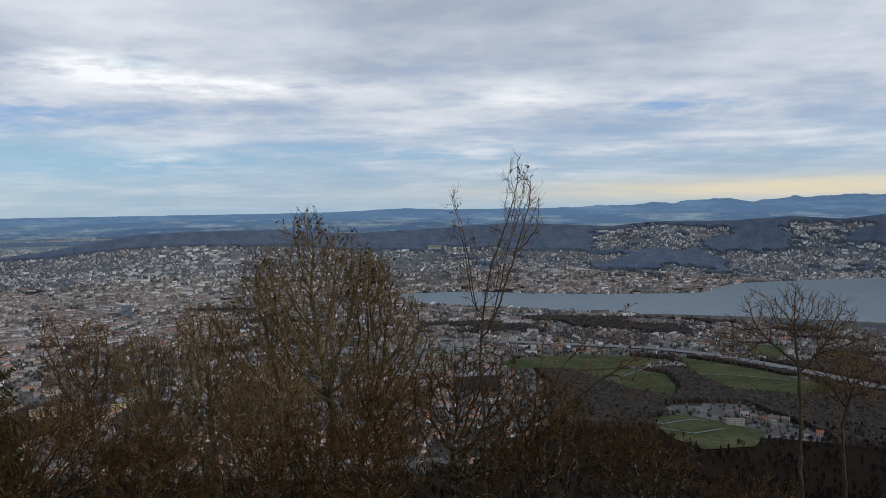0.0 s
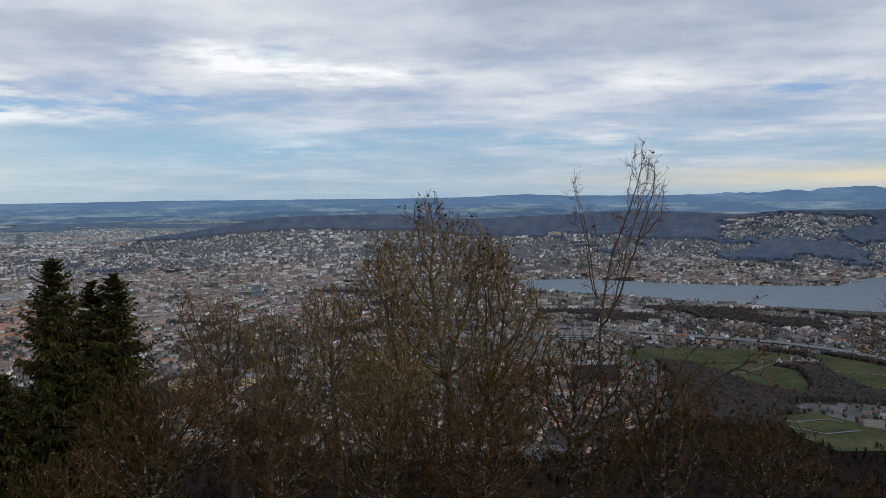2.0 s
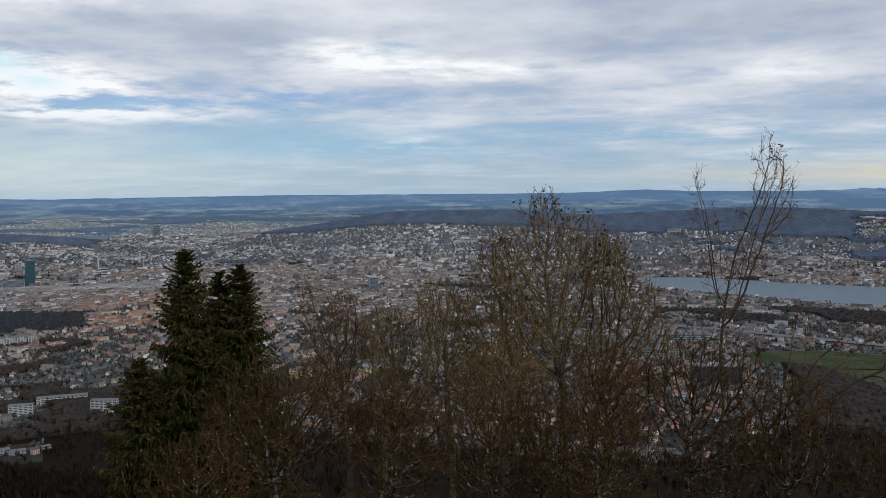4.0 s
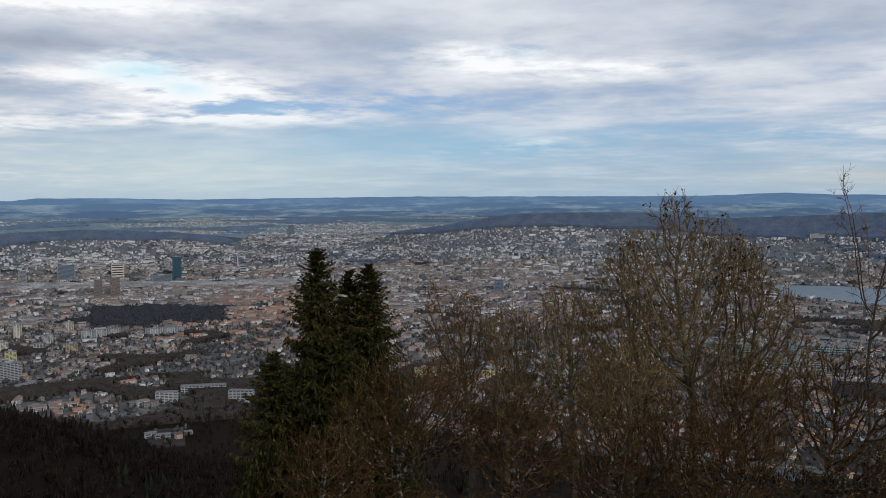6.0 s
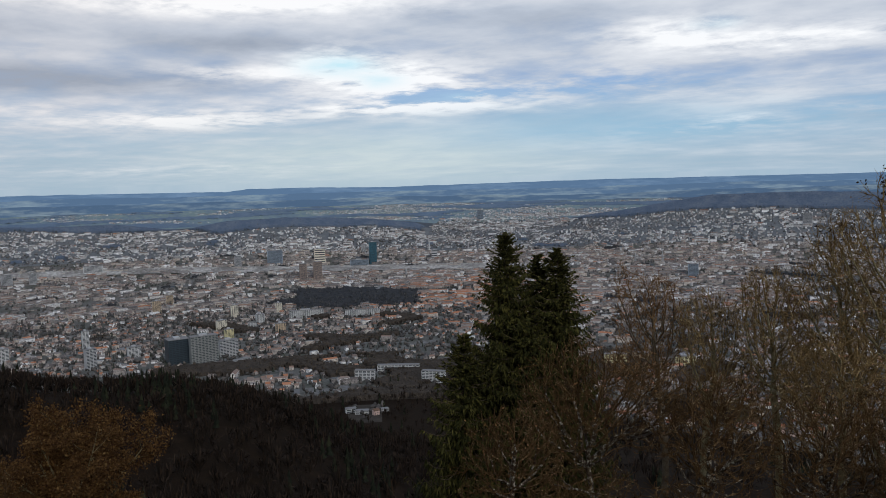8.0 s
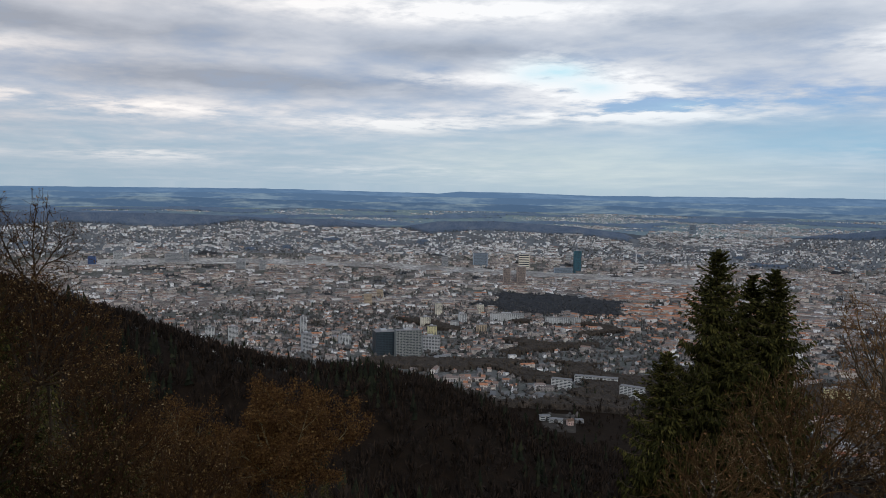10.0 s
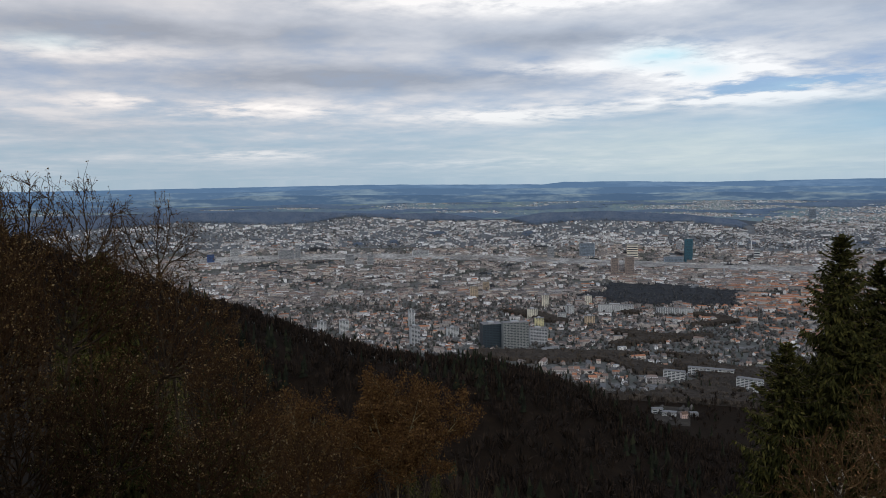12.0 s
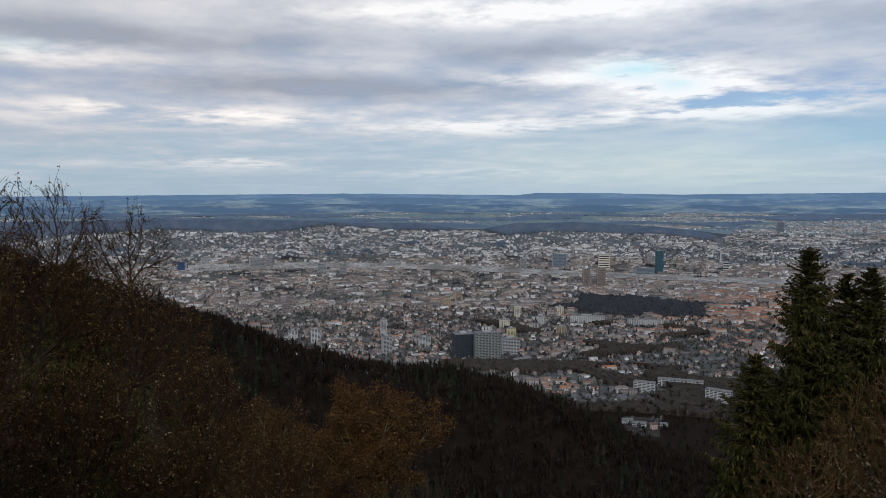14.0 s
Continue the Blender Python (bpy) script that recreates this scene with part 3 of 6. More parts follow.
def city():
    phi, r = (np.concatenate(q) for q in zip(scatter(150000, 1150, 9300, 21), scatter(14000, 1150, 3300, 22), scatter(42000, 8900, 14000, 23, 8, 96)))
    x, y = plan(phi, r)
    keep = ~wooded(phi, r) & ~by_road(phi, r) & ~open_land(phi, r) & ~hidden(phi, r, land(phi, r) + 15) & ~(in_polys(GREENS, phi, r) & (np.random.default_rng(15).random(len(phi)) > 0.4)) & ~near_mark(phi, r)
    dens = 0.15 + 0.85 * np.clip(noise2(x, y, 260, 31) * 1.5 - 0.2, 0, 1)
    dens *= np.interp(r, (1200, 1750, 2200, 3500, 5200, 5500, 6500, 9300), (0.30, 0.42, 0.72, 0.95, 0.85, 0.52, 0.5, 0.55))
    dens = np.where(r > 8900, np.clip(noise2(x, y, 900, 95) * 2.2 - np.interp(phi, (12, 27, 40, 54), (1.15, 0.65, 0.65, 1.2)), 0, 0.5), dens)
    dens = np.where((phi < 28) & (phi > -5) & (r < 2000), dens * 1.9, dens)
    dens = np.where((phi < -5) & (r < 3300), dens * 0.6, dens)
    dens = np.where((phi < 0) & (r > 4500), dens * 1.6, dens)
    keep &= np.abs(r + 60 - rail_range(phi)) > np.where((phi > 29) & (phi < 78), 145, -1)
    keep &= np.random.default_rng(5).random(len(phi)) < dens
    phi, r, x, y = phi[keep], r[keep], x[keep], y[keep]
    n = len(phi)
    g = np.random.default_rng(6)
    grain = noise2(x, y, 520, 41)
    turn = np.radians(phi) + (np.floor(noise2(x, y, 420, 42) * 9) / 9 - 0.5) * 1.9 + g.normal(0, 0.06, n) + (g.random(n) < 0.3) * math.pi / 2
    centre = np.clip(1.15 - np.hypot((r - 3900) / 1700, (phi - 30) / 30), 0, 1)
    block = g.random(n) < 0.30 + 0.45 * centre + 0.3 * (grain > 0.6) - 0.25 * (r > 5300) - 0.25 * (r < 3100)
    length = np.where(block, g.uniform(18, 58, n) * np.where(r < 3100, 0.7, 1.0), g.uniform(8, 15, n))
    width = np.where(block, g.uniform(9, 14, n), g.uniform(7.5, 10.5, n))
    length = np.where((r > 5300) & ~block, g.uniform(7, 12, n), length)
    height = np.where(block, g.uniform(6, 13, n), g.uniform(3.2, 6.0, n))
    flat = g.random(n) < np.where(block, 0.45, 0.15)
    rise = np.where(flat, 0.0, g.uniform(2.4, 4.0, n))
    HOUSES.update(phi=phi, r=r, length=length, width=width, turn=turn, single=np.zeros(n, bool))
    # the houses nearest to the foot of the hill stand as things of their own
    near = np.nonzero((r < 2300) & ~block & (phi > -30) & (phi < 62))[0]
    near = near[np.argsort(r[near])][:215]
    HOUSES["single"][near] = True
    rest = ~HOUSES["single"]
    red = rest & (g.random(n) < np.clip(1.25 - np.hypot((r - 2900) / 800, (phi - 37) / 7), 0, 0.7) + 0.09 * (r < 3000) + 0.14 * (r < 2000) + 0.03)
    rest &= ~red
    boxes(phi[red], r[red], length[red], width[red], height[red], np.maximum(rise[red], 2.5), turn[red], "houses_with_red_roofs", "rows of houses with red tiled roofs", M["wall"], M["red_roof"])
    for m, nm, lb in ((rest & (r < 3000), "houses_below_the_hill", "pale houses and blocks of the suburbs below the hill"), (rest & (r >= 3000) & (r < 5250), "houses_of_the_far_city", "dense pale houses and blocks of the far city"), (rest & (r >= 5250), "villas_on_the_far_hills", "small white villas on the far hillsides")):
        boxes(phi[m], r[m], length[m], width[m], height[m], rise[m], turn[m], nm, lb, M["villa_wall"] if r[m].min() > 5000 else M["wall"], M["roof"])


def clumps(phi, r, size, tall, name, label, mat, base=0.0):
    """Many far tree crowns in one mesh: ragged tapering clumps, each of uneven shape."""
    n = len(phi)
    g = np.random.default_rng(len(phi))
    s = scale_at(r)
    c = place(phi, r, land(phi, r))
    ring = 4
    a = np.arange(ring) / ring * 2 * math.pi
    lo = np.stack([np.cos(a) * 0.36, np.sin(a) * 0.36, np.full(ring, 0.18)], -1)
    mid = np.stack([np.cos(a + 0.6) * 0.5, np.sin(a + 0.6) * 0.5, np.full(ring, 0.55)], -1)
    top = np.array([[0, 0, 1.0], [0, 0, -0.1]])
    t = np.concatenate([lo, mid, top])
    k = len(t)
    v = np.repeat(t[None], n, 0) + g.normal(0, 0.11, (n, k, 3)) * np.array([1, 1, 0.8])
    v[..., 2] = np.maximum(v[..., 2], -0.1)
    v[..., :2] *= (size * s)[:, None, None]
    v[..., 2] *= (tall * s)[:, None]
    v += c[:, None]
    f = []
    for i in range(ring):
        j = (i + 1) % ring
        f += [(i, j, ring + i), (j, ring + j, ring + i), (ring + i, ring + j, 2 * ring), (j, i, 2 * ring + 1)]
    f = (np.arange(n) * k)[:, None, None] + np.array(f)[None]
    ob = new(name, mesh_from(name, v.reshape(-1, 3), [f.reshape(-1, 3)], [mat], smooth=True))
    return tagged(ob, label, "trees", kind="stuff")



def brush(phi, r, size, tall, name, label, mat, thick=0.33, spokes=30):
    """Many bare crowns in one mesh: thin tapering boughs that fan out from a stem."""
    n = len(phi)
    g = np.random.default_rng(n)
    c = place(phi, r, land(phi, r))
    size, tall = size * scale_at(r), tall * scale_at(r)
    k = spokes
    a = g.uniform(0, 6.283, (n, k))
    low = g.uniform(0.1, 0.7, (n, k))
    out = np.sqrt(g.random((n, k))) * g.uniform(0.75, 1.15, (n, 1))
    topz = 0.38 + 0.60 * np.sqrt(np.maximum(1 - out ** 2, 0)) + g.normal(0, 0.05, (n, k))
    sx, sz = size[:, None], tall[:, None]
    p0 = np.stack([np.cos(a) * out * sx * 0.12, np.sin(a) * out * sx * 0.12, low * sz], -1)
    tip = np.stack([np.cos(a) * out * sx * 0.5, np.sin(a) * out * sx * 0.5, topz * sz], -1)
    side = np.stack([-np.sin(a), np.cos(a), g.normal(0, 0.5, (n, k))], -1) * thick * g.uniform(0.5, 1.5, (n, k, 1))
    mid = p0 * 0.45 + tip * 0.55
    v = np.stack([p0, mid + side, tip, mid - side], 2) + c[:, None, None]
    stem = np.stack([np.array([[-0.2, 0, -2], [0.2, 0, -2], [0.12, 0, 0.6], [-0.12, 0, 0.6]])] * n) * np.stack([np.ones(n), np.ones(n), tall], -1)[:, None] + c[:, None]
    v = np.concatenate([v.reshape(-1, 3), stem.reshape(-1, 3)])
    ob = new(name, mesh_from(name, v, [np.arange(len(v)).reshape(-1, 4)], [mat]))
    return tagged(ob, label, "trees", kind="stuff")


def conifers(phi, r, size, tall, name, label, mat):
    """Many narrow far conifers in one mesh: ragged tiers of star-shaped skirts."""
    n = len(phi)
    g = np.random.default_rng(n + 3)
    c = place(phi, r, land(phi, r))
    s = scale_at(r)
    v, f, k = [], [], 0
    for tier in range(4):
        z0, z1, w = 0.1 + tier * 0.2, 0.42 + tier * 0.2, 0.5 - tier * 0.11
        a = np.arange(6) / 6 * 6.283 + tier
        ring = np.stack([np.cos(a) * w, np.sin(a) * w, np.full(6, z0)], -1)
        t = np.concatenate([ring, [[0, 0, min(z1, 1.0)]]])
        p = t[None] + g.normal(0, 0.05, (n, 7, 3)) * np.array([1.4, 1.4, 0.7])
        v.append(p)
        f += [(k + i, k + (i + 1) % 6, k + 6) for i in range(6)]
        k += 7
    v = np.concatenate(v, 1) * np.stack([size * s, size * s, tall * s], -1)[:, None] + c[:, None]
    f = (np.arange(n) * k)[:, None, None] + np.array(f)[None]
    ob = new(name, mesh_from(name, v.reshape(-1, 3), [f.reshape(-1, 3)], [mat]))
    return tagged(ob, label, "trees", kind="stuff")


def canopy(name, phis, rs, label, seed, mat, high=1.0, rough=3.0):
    """The closed crowns of far woods: one uneven sheet over the wooded land."""
    g = np.random.default_rng(seed)
    p, r = np.meshgrid(phis, rs, indexing="ij")
    p = p + g.uniform(-0.35, 0.35, p.shape) * (phis[1] - phis[0])
    r = r + g.uniform(-0.35, 0.35, r.shape) * (rs[1] - rs[0])
    w = wooded(p, r) & ~open_land(p, r)
    x, y = plan(p, r)
    full = w[:-1, :-1] & w[1:, :-1] & w[:-1, 1:] & w[1:, 1:]
    lift = np.where(w, 10 + rough * g.random(p.shape) + 5 * noise2(x, y, 90, 61), 0.0)
    edge = np.ones(p.shape, bool)
    edge[1:-1, 1:-1] = w[1:-1, 1:-1] & ~(w[:-2, 1:-1] & w[2:, 1:-1] & w[1:-1, :-2] & w[1:-1, 2:])
    lift = np.where(edge, -3.0, lift * high)
    v = place(p, r, land(p, r) + lift).reshape(-1, 3)
    a, b = p.shape
    i = np.arange(a * b).reshape(a, b)
    f = np.stack([i[:-1, :-1], i[:-1, 1:], i[1:, 1:], i[1:, :-1]], -1)[full]
    used, f = np.unique(f.ravel(), return_inverse=True)
    ob = new(name, mesh_from(name, v[used], [f.reshape(-1, 4)], [mat]))
    tagged(ob, label, "woods", kind="stuff")


M["grove"] = material("grove", ((0.36, (0.024, 0.027, 0.031)), (0.5, (0.036, 0.038, 0.041)), (0.66, (0.058, 0.054, 0.052))), 0.06, 0.95, 0.6, 0.5)
M["valley_crowns"] = material("valley_crowns", ((0.34, (0.028, 0.023, 0.019)), (0.5, (0.045, 0.037, 0.030)), (0.66, (0.074, 0.057, 0.043))), 0.05, 0.95, 0.6, 0.6)
# Air haze is put into the crown colours: paler and bluer with distance.
M["hazed_canopy"] = material("hazed_canopy", ((0.36, (0.088, 0.125, 0.178)), (0.5, (0.105, 0.145, 0.200)), (0.66, (0.135, 0.175, 0.22))), 0.02, 0.95)
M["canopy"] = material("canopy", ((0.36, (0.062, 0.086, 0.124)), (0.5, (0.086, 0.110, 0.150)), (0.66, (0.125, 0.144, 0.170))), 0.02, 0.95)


def greenery():
    phi, r = (np.concatenate(q) for q in zip(scatter(90000, 1150, 8300, 77), scatter(16000, 1250, 3200, 76)))
    x, y = plan(phi, r)
    w = wooded(phi, r)
    o = open_land(phi, r) | by_road(phi, r)
    seen = ~hidden(phi, r, land(phi, r) + 15)
    g = np.random.default_rng(8)
    lush = noise2(x, y, 230, 51) + 0.25 * in_polys(GREENS, phi, r)
    town = ~w & ~o & seen & (np.abs(r + 60 - rail_range(phi)) > np.where((phi > 29) & (phi < 78), 145, -1)) & (g.random(len(phi)) < np.interp(r, (1200, 2600, 4500, 5600), (3.0, 2.4, 0.6, 0.7)) * (0.20 + 1.2 * np.clip(lush, 0, 1) ** 2))
    dark = town & (g.random(len(phi)) < 0.14)
    town &= ~dark
    clumps(phi[town], r[town], g.uniform(5, 12, town.sum()), g.uniform(5, 11, town.sum()), "garden_trees", "bare brown garden and street trees", M["far_tree"])
    conifers(phi[dark], r[dark], g.uniform(4, 7, dark.sum()), g.uniform(9, 16, dark.sum()), "garden_conifers", "dark garden conifers between the houses", M["far_fir"])
    grove = w & ~o & seen & (r >= 2700) & (r < 5350)
    brush(phi[grove] + g.uniform(-0.12, 0.12, grove.sum()), r[grove] + g.uniform(-12, 12, grove.sum()), g.uniform(8, 14, grove.sum()), g.uniform(10, 17, grove.sum()), "city_groves", "dark bare groves and park woods in the city", M["wood"], 0.7, 16)
    mid = w & ~o & seen & (r > 1450) & (r < 2700)
    pm, rm = scatter(13000, 1400, 2700, 80, -34, 62)
    ok = wooded(pm, rm) & ~open_land(pm, rm) & ~hidden(pm, rm, land(pm, rm) + 15)
    pm, rm = np.concatenate([phi[mid], pm[ok]]), np.concatenate([r[mid], rm[ok]])
    brush(pm, rm, g.uniform(8, 17, len(pm)), g.uniform(9, 16, len(pm)), "valley_woods", "dark bare woods round the meadows", M["valley"], 0.5, 16)
    far = w & ~o & seen & (r >= 2700) & (r < 7300) & (g.random(len(phi)) < np.where((r < 5300) & (phi > 5), 0.4, 0.10))
    conifers(phi[far], r[far], g.uniform(7, 12, far.sum()), g.uniform(14, 22, far.sum()), "far_firs", "dark firs standing out of the far woods", M["wood"])
    pa, ra = scatter(5200, 190, 1000, 78, 34, 97)
    pb, rb = scatter(4400, 700, 1560, 79)
    phi, r = np.concatenate([pa, pb]), np.concatenate([ra, rb])
    w = wooded(phi, r) & ~open_land(phi, r) & ~hidden(phi, r, land(phi, r) + 22)
    c = w & (g.random(len(phi)) < 0.35 * (noise2(*plan(phi, r), 90, 71) > 0.68) + 0.03)
    w &= ~c
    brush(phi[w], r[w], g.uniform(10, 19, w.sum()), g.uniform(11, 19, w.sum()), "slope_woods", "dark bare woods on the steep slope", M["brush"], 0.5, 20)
    pu, ru = scatter(2600, 9, 75, 81, -34, 97)
    near = g.random(len(pu)) < np.interp(ru, (9, 30, 75), (1.0, 1.0, 0.7))
    pu, ru = pu[near], ru[near]
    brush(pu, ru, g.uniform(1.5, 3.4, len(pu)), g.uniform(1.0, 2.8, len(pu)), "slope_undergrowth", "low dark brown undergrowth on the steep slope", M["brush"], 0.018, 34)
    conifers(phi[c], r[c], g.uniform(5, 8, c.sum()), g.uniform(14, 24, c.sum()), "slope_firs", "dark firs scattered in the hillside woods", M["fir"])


M["valley"] = material("valley_wood", ((0.0, (0.034, 0.028, 0.023)), (0.5, (0.062, 0.050, 0.039)), (1.0, (0.112, 0.086, 0.062))), 0.03, 0.95, by="island")
M["far_fir"] = material("far_fir", ((0.0, (0.026, 0.031, 0.026)), (0.6, (0.038, 0.043, 0.034)), (1.0, (0.056, 0.058, 0.044))), 0.05, 0.95, by="island")
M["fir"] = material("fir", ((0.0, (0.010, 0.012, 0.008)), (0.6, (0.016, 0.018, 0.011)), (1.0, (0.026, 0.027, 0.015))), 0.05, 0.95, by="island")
# Cut to near black: the slope's shade is put into the base colour.
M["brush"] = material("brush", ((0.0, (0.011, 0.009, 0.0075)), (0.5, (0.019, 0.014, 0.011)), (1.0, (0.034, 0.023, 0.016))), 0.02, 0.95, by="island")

# allotments and parks inside the city
GREENS = [ground_poly(g) for g in (((49, 11.5), (44, 10.6), (40, 10.4), (40.5, 11.4), (46, 12.2)), ((66, 5.2), (60, 4.9), (60, 4.4), (66, 4.6)))]

# bearing, distance, width, depth, height, wall, storeys, turn: buildings that stand out
MARKS = (
    ("office_tower", 43.47, 4575, 40, 32, 120, "teal", 30, 8), ("housing_tower", 48.35, 3875, 33, 22, 80, "brick", 24, 10), ("housing_tower", 47.34, 3825, 40, 24, 92, "brick", 28, 10),
    ("silo_tower", 47.15, 4725, 62, 25, 78, "cream", 6, 0), ("office_block", 50.22, 4750, 84, 30, 78, "slate", 18, 5), ("office_block", 52.71, 4725, 38, 20, 58, "grey", 14, 0),
    ("office_block", 44.09, 5150, 32, 20, 50, "white", 12, 0), ("office_block", 44.43, 4500, 100, 40, 30, "slate", 7, 4), ("power_plant", 39.14, 4700, 32, 25, 55, "white", 4, 0),
)
MARKS_NEAR = (
    ("housing_tower", 62.59, 2370, 17, 13, 48, "white", 15, 12), ("housing_tower", 62.37, 2000, 23, 16, 49, "grey", 15, 20), ("apartment_block", 67.35, 2250, 25, 14, 37, "white", 11, 10),
    ("apartment_block", 68.89, 2330, 26, 14, 26, "white", 8, 0), ("apartment_block", 59.69, 2140, 31, 16, 25, "white", 8, 15), ("housing_tower", 53.10, 2810, 23, 15, 41, "cream", 13, 10),
    ("housing_tower", 50.13, 2880, 22, 15, 32, "cream", 10, 10), ("housing_tower", 58.11, 3100, 29, 15, 43, "ochre", 14, 5), ("housing_tower", 57.27, 3300, 25, 14, 39, "ochre", 12, 5),
    ("housing_tower", 53.54, 2310, 25, 14, 29, "yellow", 9, 10), ("apartment_block", 54.01, 2520, 30, 14, 30, "cream", 9, 30),
)
MARKS_MORE = (
    ("apartment_block", 51.41, 2640, 26, 14, 26, "white", 8, 20), ("apartment_block", 51.94, 2480, 25, 14, 23, "white", 7, -15), ("apartment_block", 50.05, 2400, 29, 14, 25, "ochre", 8, 10),
    ("apartment_slab", 48.25, 2690, 112, 12, 25, "white", 8, 4), ("apartment_slab", 44.32, 2660, 114, 12, 22, "white", 7, 4), ("office_block", 21.41, 3750, 43, 20, 56, "slate", 15, 10),
    ("housing_tower", 14.36, 5875, 58, 22, 62, "grey", 12, 0), ("apartment_slab", 44.29, 1610, 40, 12, 21, "white", 7, -12), ("apartment_slab", 39.42, 1560, 46, 12, 24, "white", 8, -18),
    ("apartment_slab", 41.91, 1690, 88, 12, 14, "white", 4, -6), ("office_block", -2.12, 1780, 98, 34, 33, "dark", 9, 12), ("apartment_block", 26.6, 1725, 46, 14, 26, "yellow", 8, 8), ("apartment_block", 24.9, 1765, 34, 14, 24, "ochre", 7, -6), ("apartment_block", 21.9, 1745, 40, 14, 22, "yellow", 7, 14),
)
MARKS_LAST = (
    ("apartment_block", 45.4, 1345, 18, 10, 7, "white", 2, 12), ("apartment_block", 44.6, 1330, 22, 11, 6, "white", 2, -8), ("apartment_block", 43.0, 1340, 13, 9, 5, "grey", 2, 15),
    ("market_hall", 5.87, 2290, 120, 60, 24, "glass", 4, 8), ("market_hall", 0.18, 2370, 150, 70, 24, "glass", 4, 12), ("market_hall", 1.90, 2070, 138, 60, 22, "pale_green", 4, 10),
    ("office_block", 76.24, 4800, 40, 20, 48, "blue", 12, 0), ("office_block", 74.62, 5025, 58, 15, 42, "white", 10, 0), ("housing_tower", 70.4, 4850, 30, 18, 80, "grey", 20, 0),
    ("apartment_block", 71.2, 4825, 95, 25, 54, "grey", 12, 0), ("apartment_block", 66.83, 4450, 50, 20, 54, "grey", 12, 0), ("apartment_block", 65.38, 4450, 35, 18, 50, "grey", 12, 0),
    ("office_block", 61.86, 4800, 100, 25, 38, "white", 8, 0), ("hotel", 0.65, 6150, 90, 22, 30, "cream", 5, 0), ("apartment_block", 35.86, 8500, 66, 25, 90, "slate", 14, 0),
)
MARKS_HOSPITAL = (
    ("hospital_wing", 56.95, 1975, 48, 36, 58, "glass_dark", 14, 14), ("hospital_tower", 55.24, 1935, 62, 22, 66, "lattice", 17, 14), ("hospital_wing", 53.63, 2020, 44, 20, 40, "grey", 11, 14), ("hospital_wing", 52.95, 1900, 55, 14, 9, "grey", 2, 40),
)
ALL_MARKS = MARKS + MARKS_NEAR + MARKS_MORE + MARKS_LAST + MARKS_HOSPITAL


def near_mark(phi, r):
    o = np.zeros(phi.shape, bool)
    for m in ALL_MARKS:
        across = np.abs(np.radians(phi - m[1])) * m[2]
        o |= (across < m[3] * 0.5 + 8) & (np.abs(r - m[2]) < m[4] * 0.5 + 10)
        # keep the ground before a tall building low, as it is seen down to its foot
        o |= (across < m[3] * 0.5) & (r < m[2]) & (r > m[2] - 55)
    return o


WALLS = dict(
    teal=((0.012, 0.075, 0.11), (0.02, 0.11, 0.15)), brick=((0.24, 0.18, 0.15), (0.31, 0.24, 0.20)), cream=((0.55, 0.50, 0.40), (0.66, 0.60, 0.48)), slate=((0.16, 0.20, 0.24), (0.23, 0.27, 0.32)),
    grey=((0.28, 0.28, 0.28), (0.38, 0.38, 0.38)), white=((0.38, 0.38, 0.37), (0.48, 0.48, 0.47)), ochre=((0.38, 0.29, 0.19), (0.46, 0.35, 0.24)), yellow=((0.52, 0.46, 0.25), (0.60, 0.53, 0.30)),
    dark=((0.03, 0.03, 0.035), (0.06, 0.06, 0.065)), glass=((0.22, 0.30, 0.28), (0.34, 0.42, 0.40)), pale_green=((0.30, 0.36, 0.33), (0.42, 0.48, 0.44)), blue=((0.03, 0.07, 0.20), (0.05, 0.10, 0.26)),
    glass_dark=((0.016, 0.026, 0.035), (0.03, 0.045, 0.055)), lattice=((0.15, 0.155, 0.145), (0.21, 0.215, 0.205)))
for k, (c0, c1) in WALLS.items():
    M["w_" + k] = material("facade_" + k, ((0.3, c0), (0.7, c1)), 0.06, 0.4 if k in ("teal", "glass_dark", "blue", "slate") else 0.8)
M["pane"] = material("pane", ((0.3, (0.02, 0.025, 0.03)), (0.7, (0.05, 0.06, 0.07))), 0.2, 0.25)


def box_mesh(name, x0, x1, y0, y1, z0, z1, mat):
    v = [(x, y, z) for z in (z0, z1) for x, y in ((x0, y0), (x1, y0), (x1, y1), (x0, y1))]
    f = [(0, 3, 2, 1), (4, 5, 6, 7), (0, 1, 5, 4), (1, 2, 6, 5), (2, 3, 7, 6), (3, 0, 4, 7)]
    return mesh_from(name, v, [f], [mat])


def part(name, me, parent, label=""):
    ob = new(name, me)
    ob.parent = parent
    return tagged(ob, label) if label else ob


COLOUR_WORDS = dict(teal="teal glass", brick="brown concrete", cream="cream", slate="blue-grey", grey="grey concrete", white="white", ochre="ochre", yellow="pale yellow", dark="dark glass",
                    glass="green-grey glass-roofed", pale_green="pale green", blue="deep blue", glass_dark="dark glass", lattice="grey latticed")


